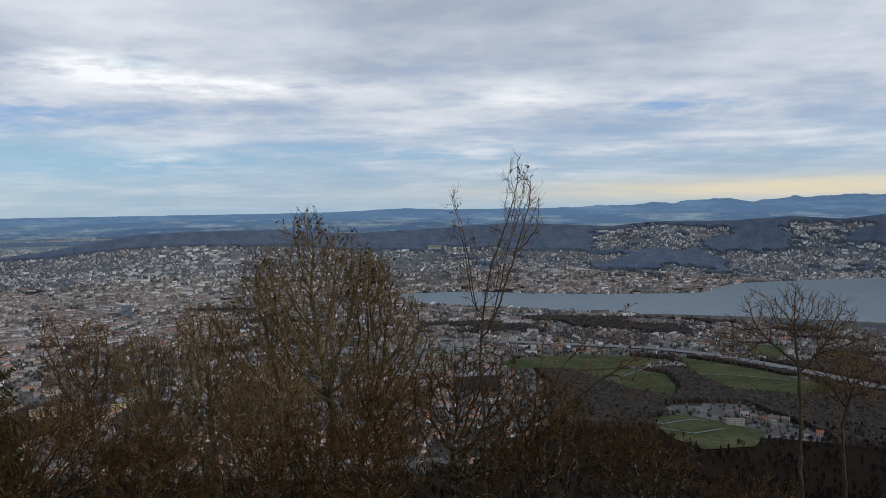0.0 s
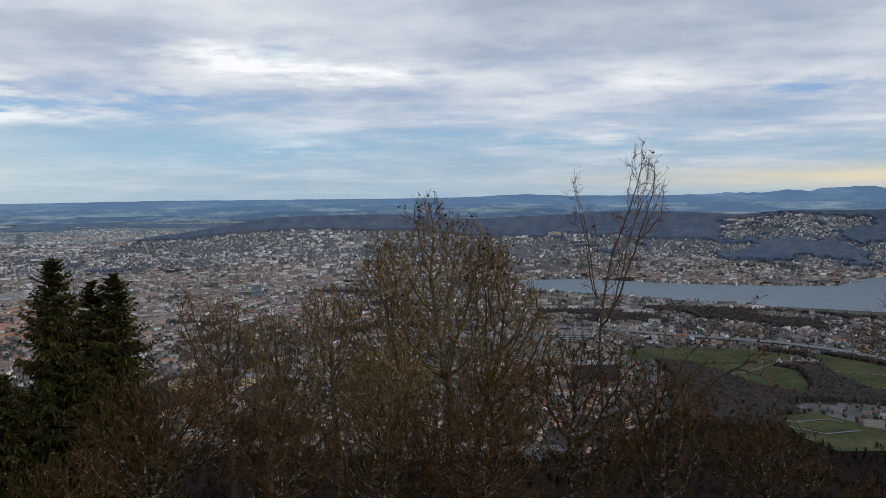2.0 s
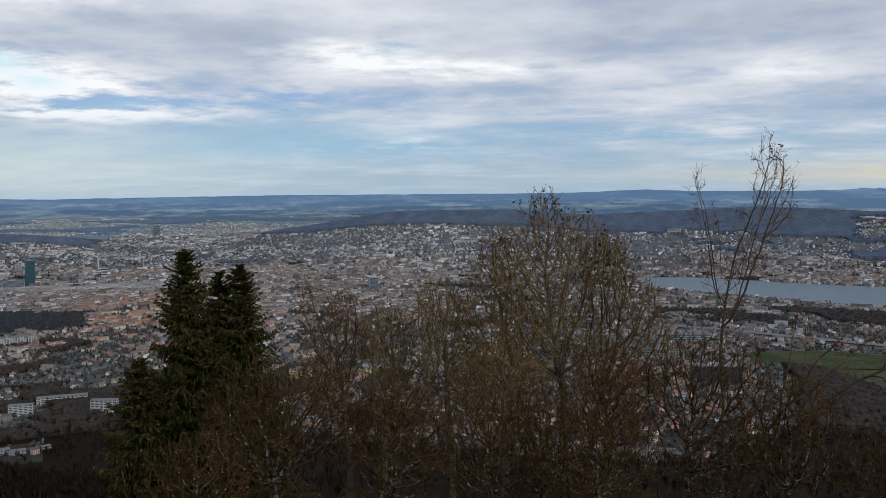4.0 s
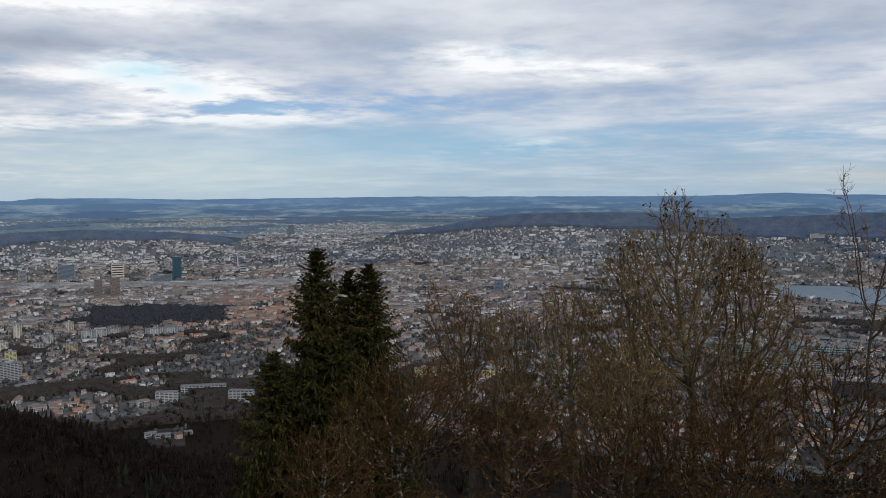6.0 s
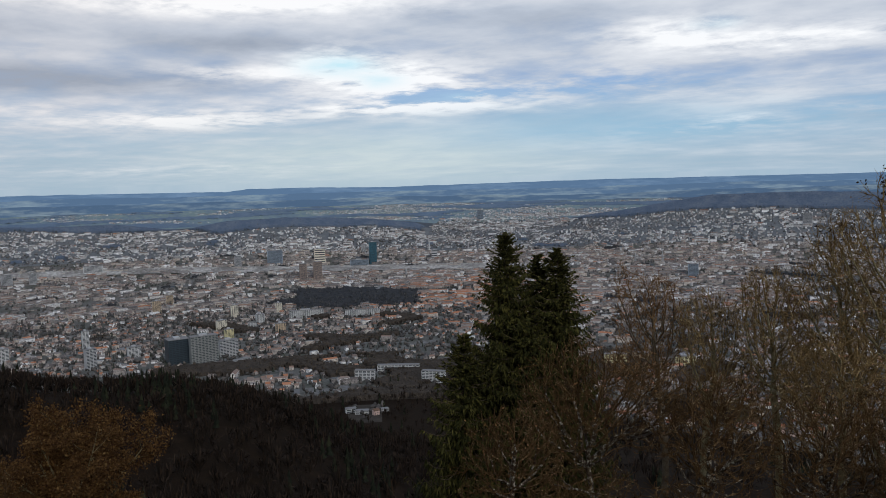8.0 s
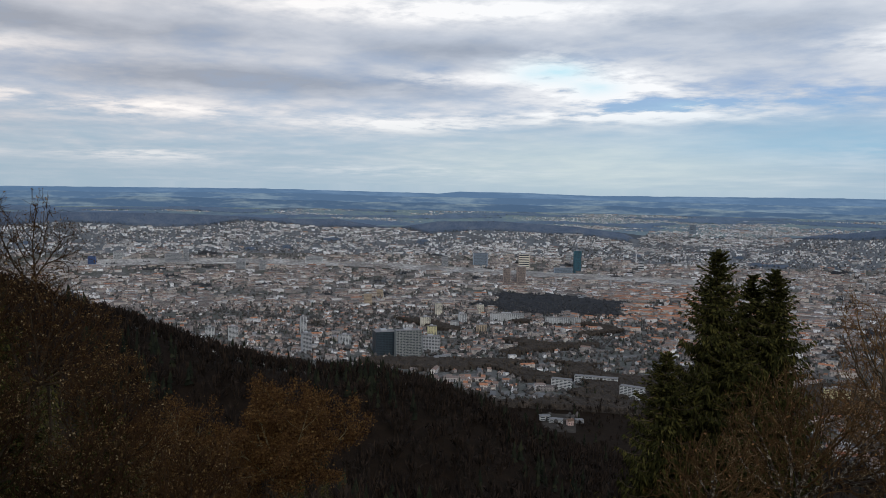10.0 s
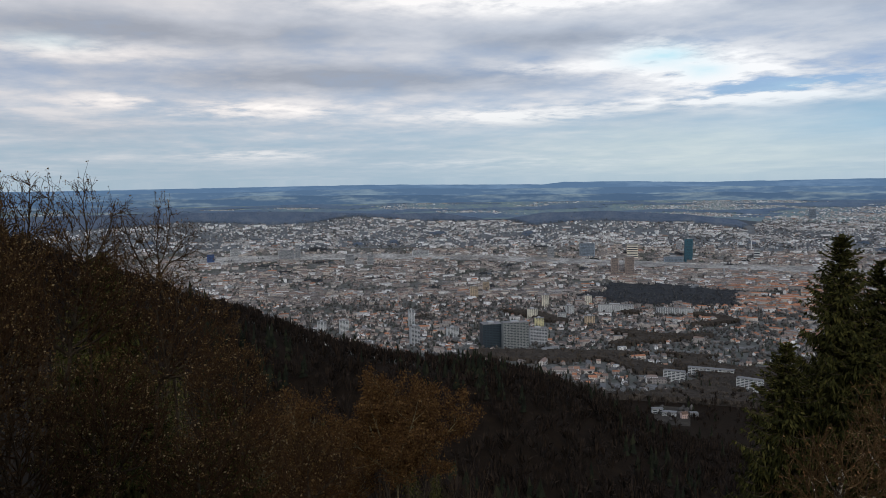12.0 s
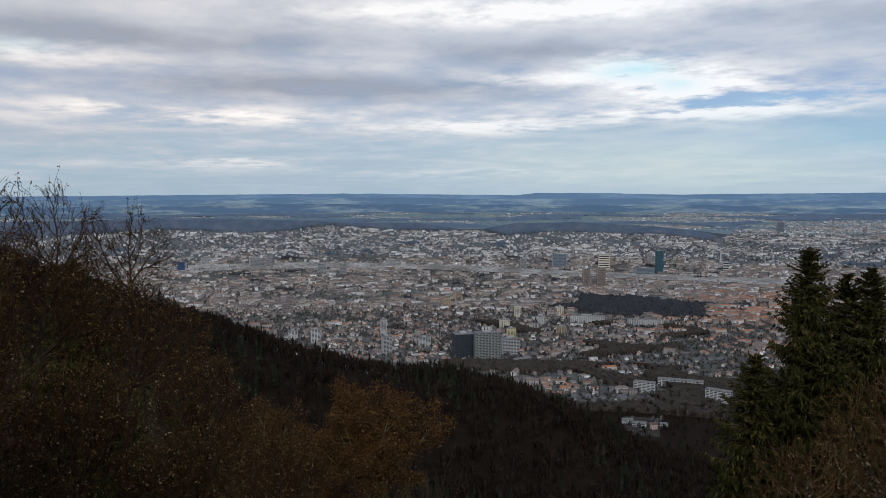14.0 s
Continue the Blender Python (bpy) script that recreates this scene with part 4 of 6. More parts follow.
def big_building(name, phi, r, width, depth, height, wall, storeys, turn):
    """A tall building: body, roof slab, lift house and a band of windows for each storey on its seen sides."""
    s = float(scale_at(r))
    w, d, h = width * s, depth * s, height * s
    root = new(name)
    root.location = place(phi, r, land(phi, r))
    root.rotation_euler = (0, 0, radians(phi + turn))
    part("body", box_mesh("body", -w / 2, w / 2, -d / 2, d / 2, -8 * s, h, M["w_" + wall]), root)
    part("roof", box_mesh("roof", -w / 2 - 0.3 * s, w / 2 + 0.3 * s, -d / 2 - 0.3 * s, d / 2 + 0.3 * s, h + 0.01, h + 1.0 * s, M["flat_roof"]), root)
    if height > 24 and wall not in ("glass", "pale_green"):
        part("lift_house", box_mesh("lift_house", -w * 0.18, w * 0.12, -d * 0.25, d * 0.3, h + 1.01 * s, h + 4.5 * s, M["w_grey"]), root)
    st = h / storeys
    cols = max(2, int(width / 7)) if r < 3200 else 1
    for k in range(storeys):
        z0, z1 = st * (k + 0.32), st * (k + 0.8)
        for c in range(cols):
            x0 = -w / 2 + w * (c + 0.12) / cols if cols > 1 else -w / 2 + w * 0.04
            x1 = -w / 2 + w * (c + 0.88) / cols if cols > 1 else w / 2 - w * 0.04
            if wall == "lattice" and (k + c) % 2:
                x0 += (x1 - x0) * 0.35
            part("window", box_mesh("window", x0, x1, -d / 2 - 0.12 * s, -d / 2 + 0.4 * s, z0, z1, M["pane"]), root)
        part("window", box_mesh("window", w / 2 - 0.4 * s, w / 2 + 0.12 * s, -d * 0.42, d * 0.42, z0, z1, M["pane"]), root)
    kind = name.replace("_", " ")
    tagged(root, "%s %s with rows of windows in the city" % (COLOUR_WORDS[wall], kind), "building", "tall buildings of the city")


def tall_buildings():
    for m in ALL_MARKS:
        big_building(*m)


def single_houses():
    """Small houses at the foot of the hill: walls, roof, chimney, door and windows."""
    g = np.random.default_rng(12)
    tints = (("white", (0.74, 0.74, 0.72)), ("cream", (0.62, 0.54, 0.42)), ("grey", (0.42, 0.42, 0.41)), ("pink", (0.56, 0.41, 0.35)))
    roofs = (("brown", (0.15, 0.098, 0.072)), ("red", (0.30, 0.12, 0.07)), ("dark grey", (0.11, 0.11, 0.113)))
    kinds = []
    for i, (tn, tc) in enumerate(tints):
        for j, (rn, rc) in enumerate(roofs):
            wm = material("plaster_" + tn, ((0.3, tuple(c * 0.85 for c in tc)), (0.7, tc)), 0.3, 0.9)
            rm = material("tiles_" + rn.replace(" ", "_"), ((0.3, tuple(c * 0.7 for c in rc)), (0.7, rc)), 0.5, 0.9)
            L, W, H, R = 10 + 1.5 * ((i + j) % 3), 8.5 + (j % 2), 5.6 + 0.7 * i, 3.0 + 0.5 * j
            root = new("house")
            root.location = (0, 0, 0)
            v = [(x, y, z) for z in (-4, H) for x, y in ((-L / 2, -W / 2), (L / 2, -W / 2), (L / 2, W / 2), (-L / 2, W / 2))] + [(-L / 2, 0, H + R), (L / 2, 0, H + R)]
            part("wall", mesh_from("wall", v, [[(0, 1, 5, 4), (2, 3, 7, 6)], [(1, 2, 6, 9, 5), (3, 0, 4, 8, 7)]], [wm]), root)
            o, t = 0.5, 0.25
            for sgn in (-1, 1):
                e0, e1 = (sgn * (W / 2 + o), H - o * R / (W / 2)), (0, H + R)
                v = [(x, y, z + dz) for dz in (0.02, t) for x in (-L / 2 - o, L / 2 + o) for y, z in (e0, e1)]
                f = [(0, 1, 3, 2), (4, 6, 7, 5), (0, 2, 6, 4), (1, 5, 7, 3), (0, 4, 5, 1), (2, 3, 7, 6)]
                part("roof", mesh_from("roof", v, [f], [rm]), root)
            part("chimney", box_mesh("chimney", L * 0.2, L * 0.2 + 0.8, 0.6, 1.4, H + R * 0.4, H + R + 0.9, wm), root)
            for side in (-1, 1):
                for fl in range(2):
                    for c in range(3):
                        xc = -L / 2 + L * (c + 0.5) / 3
                        y0 = side * W / 2
                        part("window", box_mesh("window", xc - 0.6, xc + 0.6, y0 - 0.06, y0 + 0.06, 0.9 + 2.7 * fl, 2.3 + 2.7 * fl, M["pane"]), root)
            tagged(root, "%s plastered house with a %s gable roof" % (tn, rn), "house", "houses at the foot of the hill")
            kinds.append(root)
    ids = np.nonzero(HOUSES["single"])[0]
    for k, i in enumerate(ids):
        phi, r = HOUSES["phi"][i], HOUSES["r"][i]
        m = Matrix.Translation(place(phi, r, land(phi, r))) @ Matrix.Rotation(HOUSES["turn"][i], 4, "Z")
        if k < len(kinds):
            kinds[k].matrix_basis = m
        else:
            copy_thing(kinds[int(g.integers(0, len(kinds)))], m)


def ribbon(name, pts, width, mat, label, lift=2.0, category="road"):
    """A road or track laid on the land along points of bearing and distance."""
    p = np.array(pts, float)
    t = np.linspace(0, 1, 160)
    u = np.linspace(0, 1, len(p))
    x, y = plan(p[:, 0], p[:, 1])
    cx, cy = np.interp(t, u, x), np.interp(t, u, y)
    for _ in range(12):
        cx[1:-1], cy[1:-1] = (cx[:-2] + 2 * cx[1:-1] + cx[2:]) / 4, (cy[:-2] + 2 * cy[1:-1] + cy[2:]) / 4
    dx, dy = np.gradient(cx), np.gradient(cy)
    n = np.hypot(dx, dy)
    rows = []
    for o in (-0.5, 0.5):
        xx, yy = cx - dy / n * width * o, cy + dx / n * width * o
        ph, rr = np.degrees(np.arctan2(-xx, yy)), np.hypot(xx, yy)
        rows.append(place(ph, rr, land(ph, rr) + lift))
    v = np.concatenate(rows)
    i = np.arange(159)
    f = np.stack([i, i + 1, i + 161, i + 160], -1)
    ob = new(name, mesh_from(name, v, [f], [mat], smooth=True))
    return tagged(ob, label, category, kind="structure")


def ways():
    ribbon("road", ROAD, 46, M["asphalt"], "pale grey motorway curving round the meadows", 3)
    ribbon("rail_tracks", [(p, q - 55) for p, q in RAIL], 280, M["ballast"], "broad pale strip of railway tracks through the city", 5, "railway")
    for pts, w in ((((-15.6, 10.9), (-16.5, 11.4), (-17.6, 12.4), (-18.4, 13.2)), 16), (((-13.6, 14.7), (-15, 14.9), (-17, 14.5), (-18, 14.6)), 5), (((-14.5, 15.2), (-17, 15.4), (-19, 15.0)), 5), (((-9, 12.4), (-12, 12.0), (-14, 11.2), (-15, 11.0)), 4), (((-17.4, 11.5), (-20, 11.5), (-23, 11.6)), 5)):
        ribbon("path", ground_poly(pts), w, M["asphalt"], "pale gravel path across the meadows", 2.5, "path")
    ribbon("street", ground_poly([(40.5, 6.3), (42, 6.9), (43.2, 7.7)]), 22, M["asphalt"], "wide straight street between the blocks", 8)


def beacons():
    """Slim things that rise over the roofs: a water tower, a chimney with its plume, church spires."""
    def turned(name, phi, r, rings, mat, label, category):
        s = float(scale_at(r))
        v, f = [], []
        for z, w in rings:
            for i in range(10):
                a = i / 10 * 6.283
                v.append((math.cos(a) * w * s, math.sin(a) * w * s, z * s))
        for k in range(len(rings) - 1):
            for i in range(10):
                j = (i + 1) % 10
                f.append((k * 10 + i, k * 10 + j, k * 10 + 10 + j, k * 10 + 10 + i))
        root = new(name)
        root.location = place(phi, r, land(phi, r))
        part("shaft", mesh_from("shaft", v, [f], [mat], smooth=True), root)
        tagged(root, label, category)

    turned("water_tower", 30.83, 8300, ((-5, 6), (58, 5), (64, 9), (92, 22), (98, 22), (104, 12)), M["w_white"], "white funnel-shaped water tower beyond the city", "tower")
    turned("chimney", 39.49, 5125, ((-5, 4.5), (70, 3.2), (70.5, 2.2)), M["w_white"], "tall white chimney of the heating plant", "chimney")
    # white plume that drifts from the chimney
    g = np.random.default_rng(33)
    s = float(scale_at(5125))
    top = place(39.49, 5125, land(39.49, 5125) + 72)
    drift = np.array([-math.cos(radians(39.49)), -math.sin(radians(39.49)), 0.0])
    bm = bmesh.new()
    for i in range(16):
        t = i / 15
        c = top + drift * (4 + 52 * t) * s + np.array([0, 0, (4 + 34 * t ** 0.8) * s]) + g.normal(0, 1.5, 3) * s
        m = Matrix.Translation(c) @ Matrix.Diagonal((*((3.0 + 5.5 * t) * s * g.uniform(0.7, 1.2, 3)), 1))
        made = bmesh.ops.create_icosphere(bm, subdivisions=2, radius=1.0, matrix=m)
        for q in made["verts"]:
            q.co += Vector(g.normal(0, 0.5 * s, 3))
    me = bpy.data.meshes.new("smoke_plume")
    bm.to_mesh(me)
    bm.free()
    me.materials.append(M["w_white"])
    tagged(new("smoke_plume", me), "white plume of steam from the heating plant", "steam")
    for phi, r, h in ((36.74, 5150, 68), (41.16, 3875, 50), (44.9, 3900, 42), (25.2, 4300, 60), (23.4, 4350, 62)):
        turned("church_spire", phi, r, ((-5, 5), (h * 0.55, 5), (h * 0.56, 5.6), (h, 0.2)), M["w_grey"], "grey church tower with a pointed spire", "church")


def railway_sheds():
    """Long sheds and standing trains along the tracks."""
    g = np.random.default_rng(91)
    n = 90
    phi = g.uniform(31, 77, n)
    r = rail_range(phi) - g.uniform(-60, 130, n)
    slope = (rail_range(phi + 0.5) - rail_range(phi - 0.5)) / (np.radians(1.0) * r)
    turn = np.radians(phi) - np.arctan(slope)
    boxes(phi, r, g.uniform(50, 190, n), g.uniform(4, 14, n), g.uniform(3.5, 7, n), np.zeros(n), turn, "railway_sheds", "long pale sheds and trains standing on the tracks", M["wall"], M["roof"])


tall_buildings()
railway_sheds()
city()
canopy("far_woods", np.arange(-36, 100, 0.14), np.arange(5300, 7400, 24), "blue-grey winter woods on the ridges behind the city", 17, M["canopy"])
canopy("woods_of_the_plain", np.arange(8, 100, 0.22), np.arange(8600, 14400, 90), "hazy blue woods on the plain beyond the city", 18, M["hazed_canopy"])
canopy("lakeside_woods", np.arange(-34, 5, 0.15), np.arange(2700, 4600, 13), "brown bare woods between the lake and the motorway", 21, M["valley_crowns"], 0.55, 6.0)
canopy("park_woods", np.arange(5, 80, 0.15), np.arange(2700, 5300, 13), "closed dark crowns of the park woods in the city", 19, M["grove"], 0.45, 9.0)
canopy("meadow_woods", np.arange(-36, 62, 0.16), np.arange(1430, 2700, 8), "closed brown crowns of the bare woods round the meadows", 20, M["valley_crowns"], 0.6, 6.0)
greenery()
ways()
beacons()
single_houses()


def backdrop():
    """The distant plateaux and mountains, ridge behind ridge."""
    # Blue air haze is put into the emission, so the ridges glow.
    def haze_tinted(name, dark, light, glow):
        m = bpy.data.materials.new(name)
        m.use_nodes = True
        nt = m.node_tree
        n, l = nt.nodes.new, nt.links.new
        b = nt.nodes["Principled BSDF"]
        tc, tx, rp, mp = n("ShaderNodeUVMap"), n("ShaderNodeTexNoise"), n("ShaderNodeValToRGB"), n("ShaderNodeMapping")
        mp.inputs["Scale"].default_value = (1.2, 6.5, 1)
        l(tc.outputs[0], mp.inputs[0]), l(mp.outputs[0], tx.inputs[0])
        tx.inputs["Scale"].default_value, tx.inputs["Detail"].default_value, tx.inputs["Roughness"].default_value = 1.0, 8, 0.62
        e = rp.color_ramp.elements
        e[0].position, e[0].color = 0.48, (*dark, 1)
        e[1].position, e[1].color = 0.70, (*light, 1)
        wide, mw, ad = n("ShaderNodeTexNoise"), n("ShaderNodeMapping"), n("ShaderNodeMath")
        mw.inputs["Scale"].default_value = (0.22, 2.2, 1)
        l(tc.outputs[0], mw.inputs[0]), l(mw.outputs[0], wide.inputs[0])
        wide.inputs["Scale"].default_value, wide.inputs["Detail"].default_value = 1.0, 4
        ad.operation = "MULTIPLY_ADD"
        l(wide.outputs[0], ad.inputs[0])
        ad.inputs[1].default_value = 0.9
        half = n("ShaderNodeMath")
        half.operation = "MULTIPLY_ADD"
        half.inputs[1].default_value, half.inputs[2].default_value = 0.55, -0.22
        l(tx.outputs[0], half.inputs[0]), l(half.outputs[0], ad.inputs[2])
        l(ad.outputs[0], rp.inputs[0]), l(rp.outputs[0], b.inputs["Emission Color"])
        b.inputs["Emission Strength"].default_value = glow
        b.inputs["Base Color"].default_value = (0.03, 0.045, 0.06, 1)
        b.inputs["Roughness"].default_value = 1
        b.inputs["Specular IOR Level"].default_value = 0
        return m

    phis = np.arange(-60, 125, 0.2)
    skyline = np.interp(phis, (-60, -28.4, -26.3, -23, -20.6, -18.4, -16, -12.3, -7, 0.1, 2.5, 7.2, 11.8, 28, 43, 47, 51.7, 53.3, 65, 75, 83, 125),
                        (.3, .34, .39, .21, .07, .26, .08, -.08, -.23, -.19, -.07, -.26, -.3, -.3, -.45, -.34, -.33, -.48, -.35, -.4, -.45, -.4))
    wave = lambda q, seed, oct_=4: np.array([noise.fractal((p * q, seed, 0), 1, 2, oct_) for p in phis])
    # Dark tones go paler and bluer per ridge, as haze would make them.
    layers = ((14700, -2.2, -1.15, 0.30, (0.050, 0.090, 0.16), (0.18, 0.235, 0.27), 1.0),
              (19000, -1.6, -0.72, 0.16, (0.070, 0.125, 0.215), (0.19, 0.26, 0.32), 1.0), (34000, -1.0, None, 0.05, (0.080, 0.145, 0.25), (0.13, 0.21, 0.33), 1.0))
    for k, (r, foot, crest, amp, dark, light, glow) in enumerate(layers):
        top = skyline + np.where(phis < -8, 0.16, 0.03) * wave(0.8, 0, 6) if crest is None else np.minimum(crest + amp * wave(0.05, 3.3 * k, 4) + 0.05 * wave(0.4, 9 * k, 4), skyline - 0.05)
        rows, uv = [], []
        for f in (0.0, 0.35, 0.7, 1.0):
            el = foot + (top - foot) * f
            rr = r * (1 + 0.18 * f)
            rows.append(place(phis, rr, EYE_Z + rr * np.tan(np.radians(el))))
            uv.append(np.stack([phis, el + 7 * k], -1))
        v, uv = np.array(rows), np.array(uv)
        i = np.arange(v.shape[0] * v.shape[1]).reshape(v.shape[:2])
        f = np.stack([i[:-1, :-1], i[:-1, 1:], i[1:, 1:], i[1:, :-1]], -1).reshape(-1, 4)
        ob = new("backdrop", mesh_from("backdrop", v.reshape(-1, 3), [f], [haze_tinted("distance", dark, light, glow)], uv=uv.reshape(-1, 2)[f.ravel()], smooth=True))
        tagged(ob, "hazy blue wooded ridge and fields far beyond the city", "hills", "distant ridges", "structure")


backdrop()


# ---------------------------------------------------------------- trees near the look-out


def tubes(segs, sides):
    """Verts and quads of tapered tubes along segments (start, end, start radius, end radius)."""
    a = np.array(segs, float)
    p0, p1, r0, r1 = a[:, :3], a[:, 3:6], a[:, 6], a[:, 7]
    d = p1 - p0
    d /= np.maximum(np.linalg.norm(d, axis=1, keepdims=True), 1e-9)
    ref = np.where(np.abs(d[:, 2:]) < 0.9, np.array([[0, 0, 1.0]]), np.array([[1.0, 0, 0]]))
    u = np.cross(d, ref)
    u /= np.linalg.norm(u, axis=1, keepdims=True)
    w = np.cross(d, u)
    t = np.arange(sides) / sides * 2 * math.pi
    ring = u[:, None] * np.cos(t)[None, :, None] + w[:, None] * np.sin(t)[None, :, None]
    v = np.concatenate([p0[:, None] + ring * r0[:, None, None], p1[:, None] + ring * r1[:, None, None]], 1)
    i = np.arange(sides)
    j = (i + 1) % sides
    q = np.stack([i, j, j + sides, i + sides], -1)
    f = (np.arange(len(a)) * 2 * sides)[:, None, None] + q[None]
    return v.reshape(-1, 3), f.reshape(-1, 4)


def leaves_mesh(name, pts, size, mat, g, droop=0.3):
    """Small bent leaves, each of two faces along a mid rib, at the given points."""
    n = len(pts)
    d = g.normal(0, 1, (n, 3))
    d[:, 2] -= droop
    d /= np.linalg.norm(d, axis=1, keepdims=True)
    e = np.cross(d, g.normal(0, 1, (n, 3)))
    e /= np.maximum(np.linalg.norm(e, axis=1, keepdims=True), 1e-6)
    k = np.cross(d, e)
    s = (size * g.uniform(0.6, 1.4, n))[:, None]
    v = np.stack([pts, pts + d * s * 0.5 + e * s * 0.32 + k * s * 0.12, pts + d * s, pts + d * s * 0.5 - e * s * 0.32 + k * s * 0.12], 1)
    b = (np.arange(n) * 4)[:, None]
    f = np.concatenate([b + np.array([[0, 1, 2]]), b + np.array([[0, 2, 3]])])
    return mesh_from(name, v.reshape(-1, 3), [f], [mat])


class Growth:
    """Grows a branching skeleton; segs[level] holds its segments."""

    def __init__(self, seed, shape):
        self.g = np.random.default_rng(seed)
        self.segs = {k: [] for k in range(7)}
        self.limbs = []
        self.tips = []
        self.k = shape

    def run(self, p, d, length, rad, level, bucket=None, way=None, plain=False):
        k, g = self.k, self.g
        n = max(2, int(round(length / k["step"][level])))
        step = length / n
        end = max(rad * k["taper"][level], k["fine"] * 0.75)
        pts, dirs, rads = [p], [d], [rad]
        for i in range(n):
            if way is not None:
                d = way((i + 1) / n) - p
                step = np.linalg.norm(d)
            else:
                d = d + g.normal(0, k["wobble"][level], 3) + np.array([0, 0, k["rise"][level]])
            d = d / max(np.linalg.norm(d), 1e-6)
            q = p + d * step
            r = rad + (end - rad) * (i + 1) / n
            bucket_now = self.segs[level] if bucket is None else bucket
            bucket_now.append((*p, *q, rads[-1], r))
            p = q
            pts.append(p), dirs.append(d), rads.append(r)
        if plain:
            return
        if level == k["depth"]:
            self.tips += pts[1:]
            return
        spin = g.uniform(0, 6.28)
        for i in range(1, n + 1):
            f = i / n
            if f < k["bare"][level]:
                continue
            m = k["kids"][level]
            m = int(m) + (g.random() < m - int(m))
            for _ in range(m):
                spin += 2.4 + g.normal(0, 0.4)
                a = radians(g.normal(k["angle"][level], 8))
                dd = dirs[i]
                ref = np.array([0, 0, 1.0]) if abs(dd[2]) < 0.95 else np.array([1.0, 0, 0])
                u = np.cross(dd, ref)
                u /= np.linalg.norm(u)
                w = np.cross(dd, u)
                c = dd * math.cos(a) + (u * math.cos(spin) + w * math.sin(spin)) * math.sin(a)
                ln = length * k["ratio"][level] * (1 - k["shrink"][level] * f) * g.uniform(0.65, 1.2)
                rr = max(min(rads[i] * k["thin"], rads[i] * 0.9), k["fine"])
                if level == 0:
                    own = []
                    self.limbs.append(own)
                    self.run(pts[i], c, ln, rr, level + 1, own)
                else:
                    self.run(pts[i], c, ln, rr, level + 1)


def shape(**over):
    k = dict(depth=4, step=(0.9, 0.5, 0.4, 0.35, 0.45), taper=(0.3, 0.3, 0.35, 0.5, 0.6), wobble=(0.05, 0.09, 0.12, 0.15, 0.18), rise=(0.04, 0.05, 0.04, 0.03, 0.02),
             bare=(0.35, 0.2, 0.15, 0.15, 0), kids=(1.4, 1.0, 1.0, 0.9, 0), angle=(38, 38, 40, 42, 40), ratio=(0.42, 0.5, 0.5, 0.5, 0.5), shrink=(0.45, 0.4, 0.4, 0.3, 0.3), thin=0.55, fine=0.004)
    k.update(over)
    return k


def grow_tree(name, seed, base, height, k, bark, twig, label, rad=0.14, leaf=None, leaf_n=0, leaf_size=0.06, spread=0.03, category="tree", group="bare trees on the slope", joined=False, fan=1, tilt=12, crown=None):
    """A tree as a thing: trunk, limbs, twigs and, where they hang on, leaves."""
    gr = Growth(seed, k)
    root = new(name)
    root.location = base
    if crown:
        head = np.array([0, 0, height - crown])
        gr.run(np.zeros(3), np.array([0, 0, 1.0]), height - crown, rad * 1.3, 0, way=lambda f: head * f + gr.g.normal(0, 0.05, 3) * (f < 1), plain=True)
        for i in range(fan):
            t = radians(tilt) * ((i + 0.3) / fan) ** 0.7
            a = i * 2.4 + seed
            d = np.array([math.sin(t) * math.cos(a), math.sin(t) * math.sin(a), math.cos(t)])
            gr.run(head - np.array([0, 0, gr.g.uniform(0, 0.12) * crown]), d, crown * gr.g.uniform(0.78, 1.0) * (1 - 0.12 * (i / fan)), rad * gr.g.uniform(0.45, 0.8), 0)
    else:
        for i in range(fan):
            t = radians(tilt) * (i / fan) ** 0.6 if fan > 1 else 0.0
            a = i * 2.4 + seed
            d = np.array([math.tan(t) * math.cos(a), math.tan(t) * math.sin(a), 1.0])
            gr.run(np.array([0.15 * math.cos(a), 0.15 * math.sin(a), 0.0]), d / np.linalg.norm(d), height * (0.95 - 0.14 * gr.g.random() * (i > 0) - (0.10 * (i / fan) if fan > 1 else 0.0)), rad * (1 - 0.35 * (i > 0)), 0)
    # the highest twigs end at the wanted height
    fit = height / float(np.quantile([s[5] for lv in range(1, 6) for s in gr.segs[lv]], 0.9997 if crown else 0.9993))
    gr.segs = {lv: [tuple(c * fit for c in s[:6]) + s[6:] for s in ss] for lv, ss in gr.segs.items()}
    gr.limbs = [[tuple(c * fit for c in s[:6]) + s[6:] for s in ss] for ss in gr.limbs]
    if joined:
        gr.segs[0] += [s for limb in gr.limbs for s in limb]
        gr.limbs = []
    v, f = tubes(gr.segs[0], 5 if joined else 7)
    part("trunk", mesh_from("trunk", v, [f], [bark], smooth=True), root)
    for limb in gr.limbs:
        v, f = tubes(limb, 4)
        part("limb", mesh_from("limb", v, [f], [bark], smooth=True), root)
    rest = [s for lv in range(2, 6) for s in gr.segs[lv]]
    v, f = tubes(rest, 3)
    crown = part("crown", mesh_from("crown", v, [f], [twig]), root, "fine bare twigs")
    if leaf and leaf_n:
        tips = np.array(gr.tips) * fit
        pick = gr.g.integers(0, len(tips), leaf_n)
        part("foliage", leaves_mesh("foliage", tips[pick] + gr.g.normal(0, spread, (leaf_n, 3)), leaf_size, leaf, gr.g), crown, "withered leaves that hang on")
    return tagged(root, label, category, group)


def spot(phi, r, sink=0.3):
    x, y, z = place(phi, r, land(phi, r))
    return Vector((x, y, z - sink))


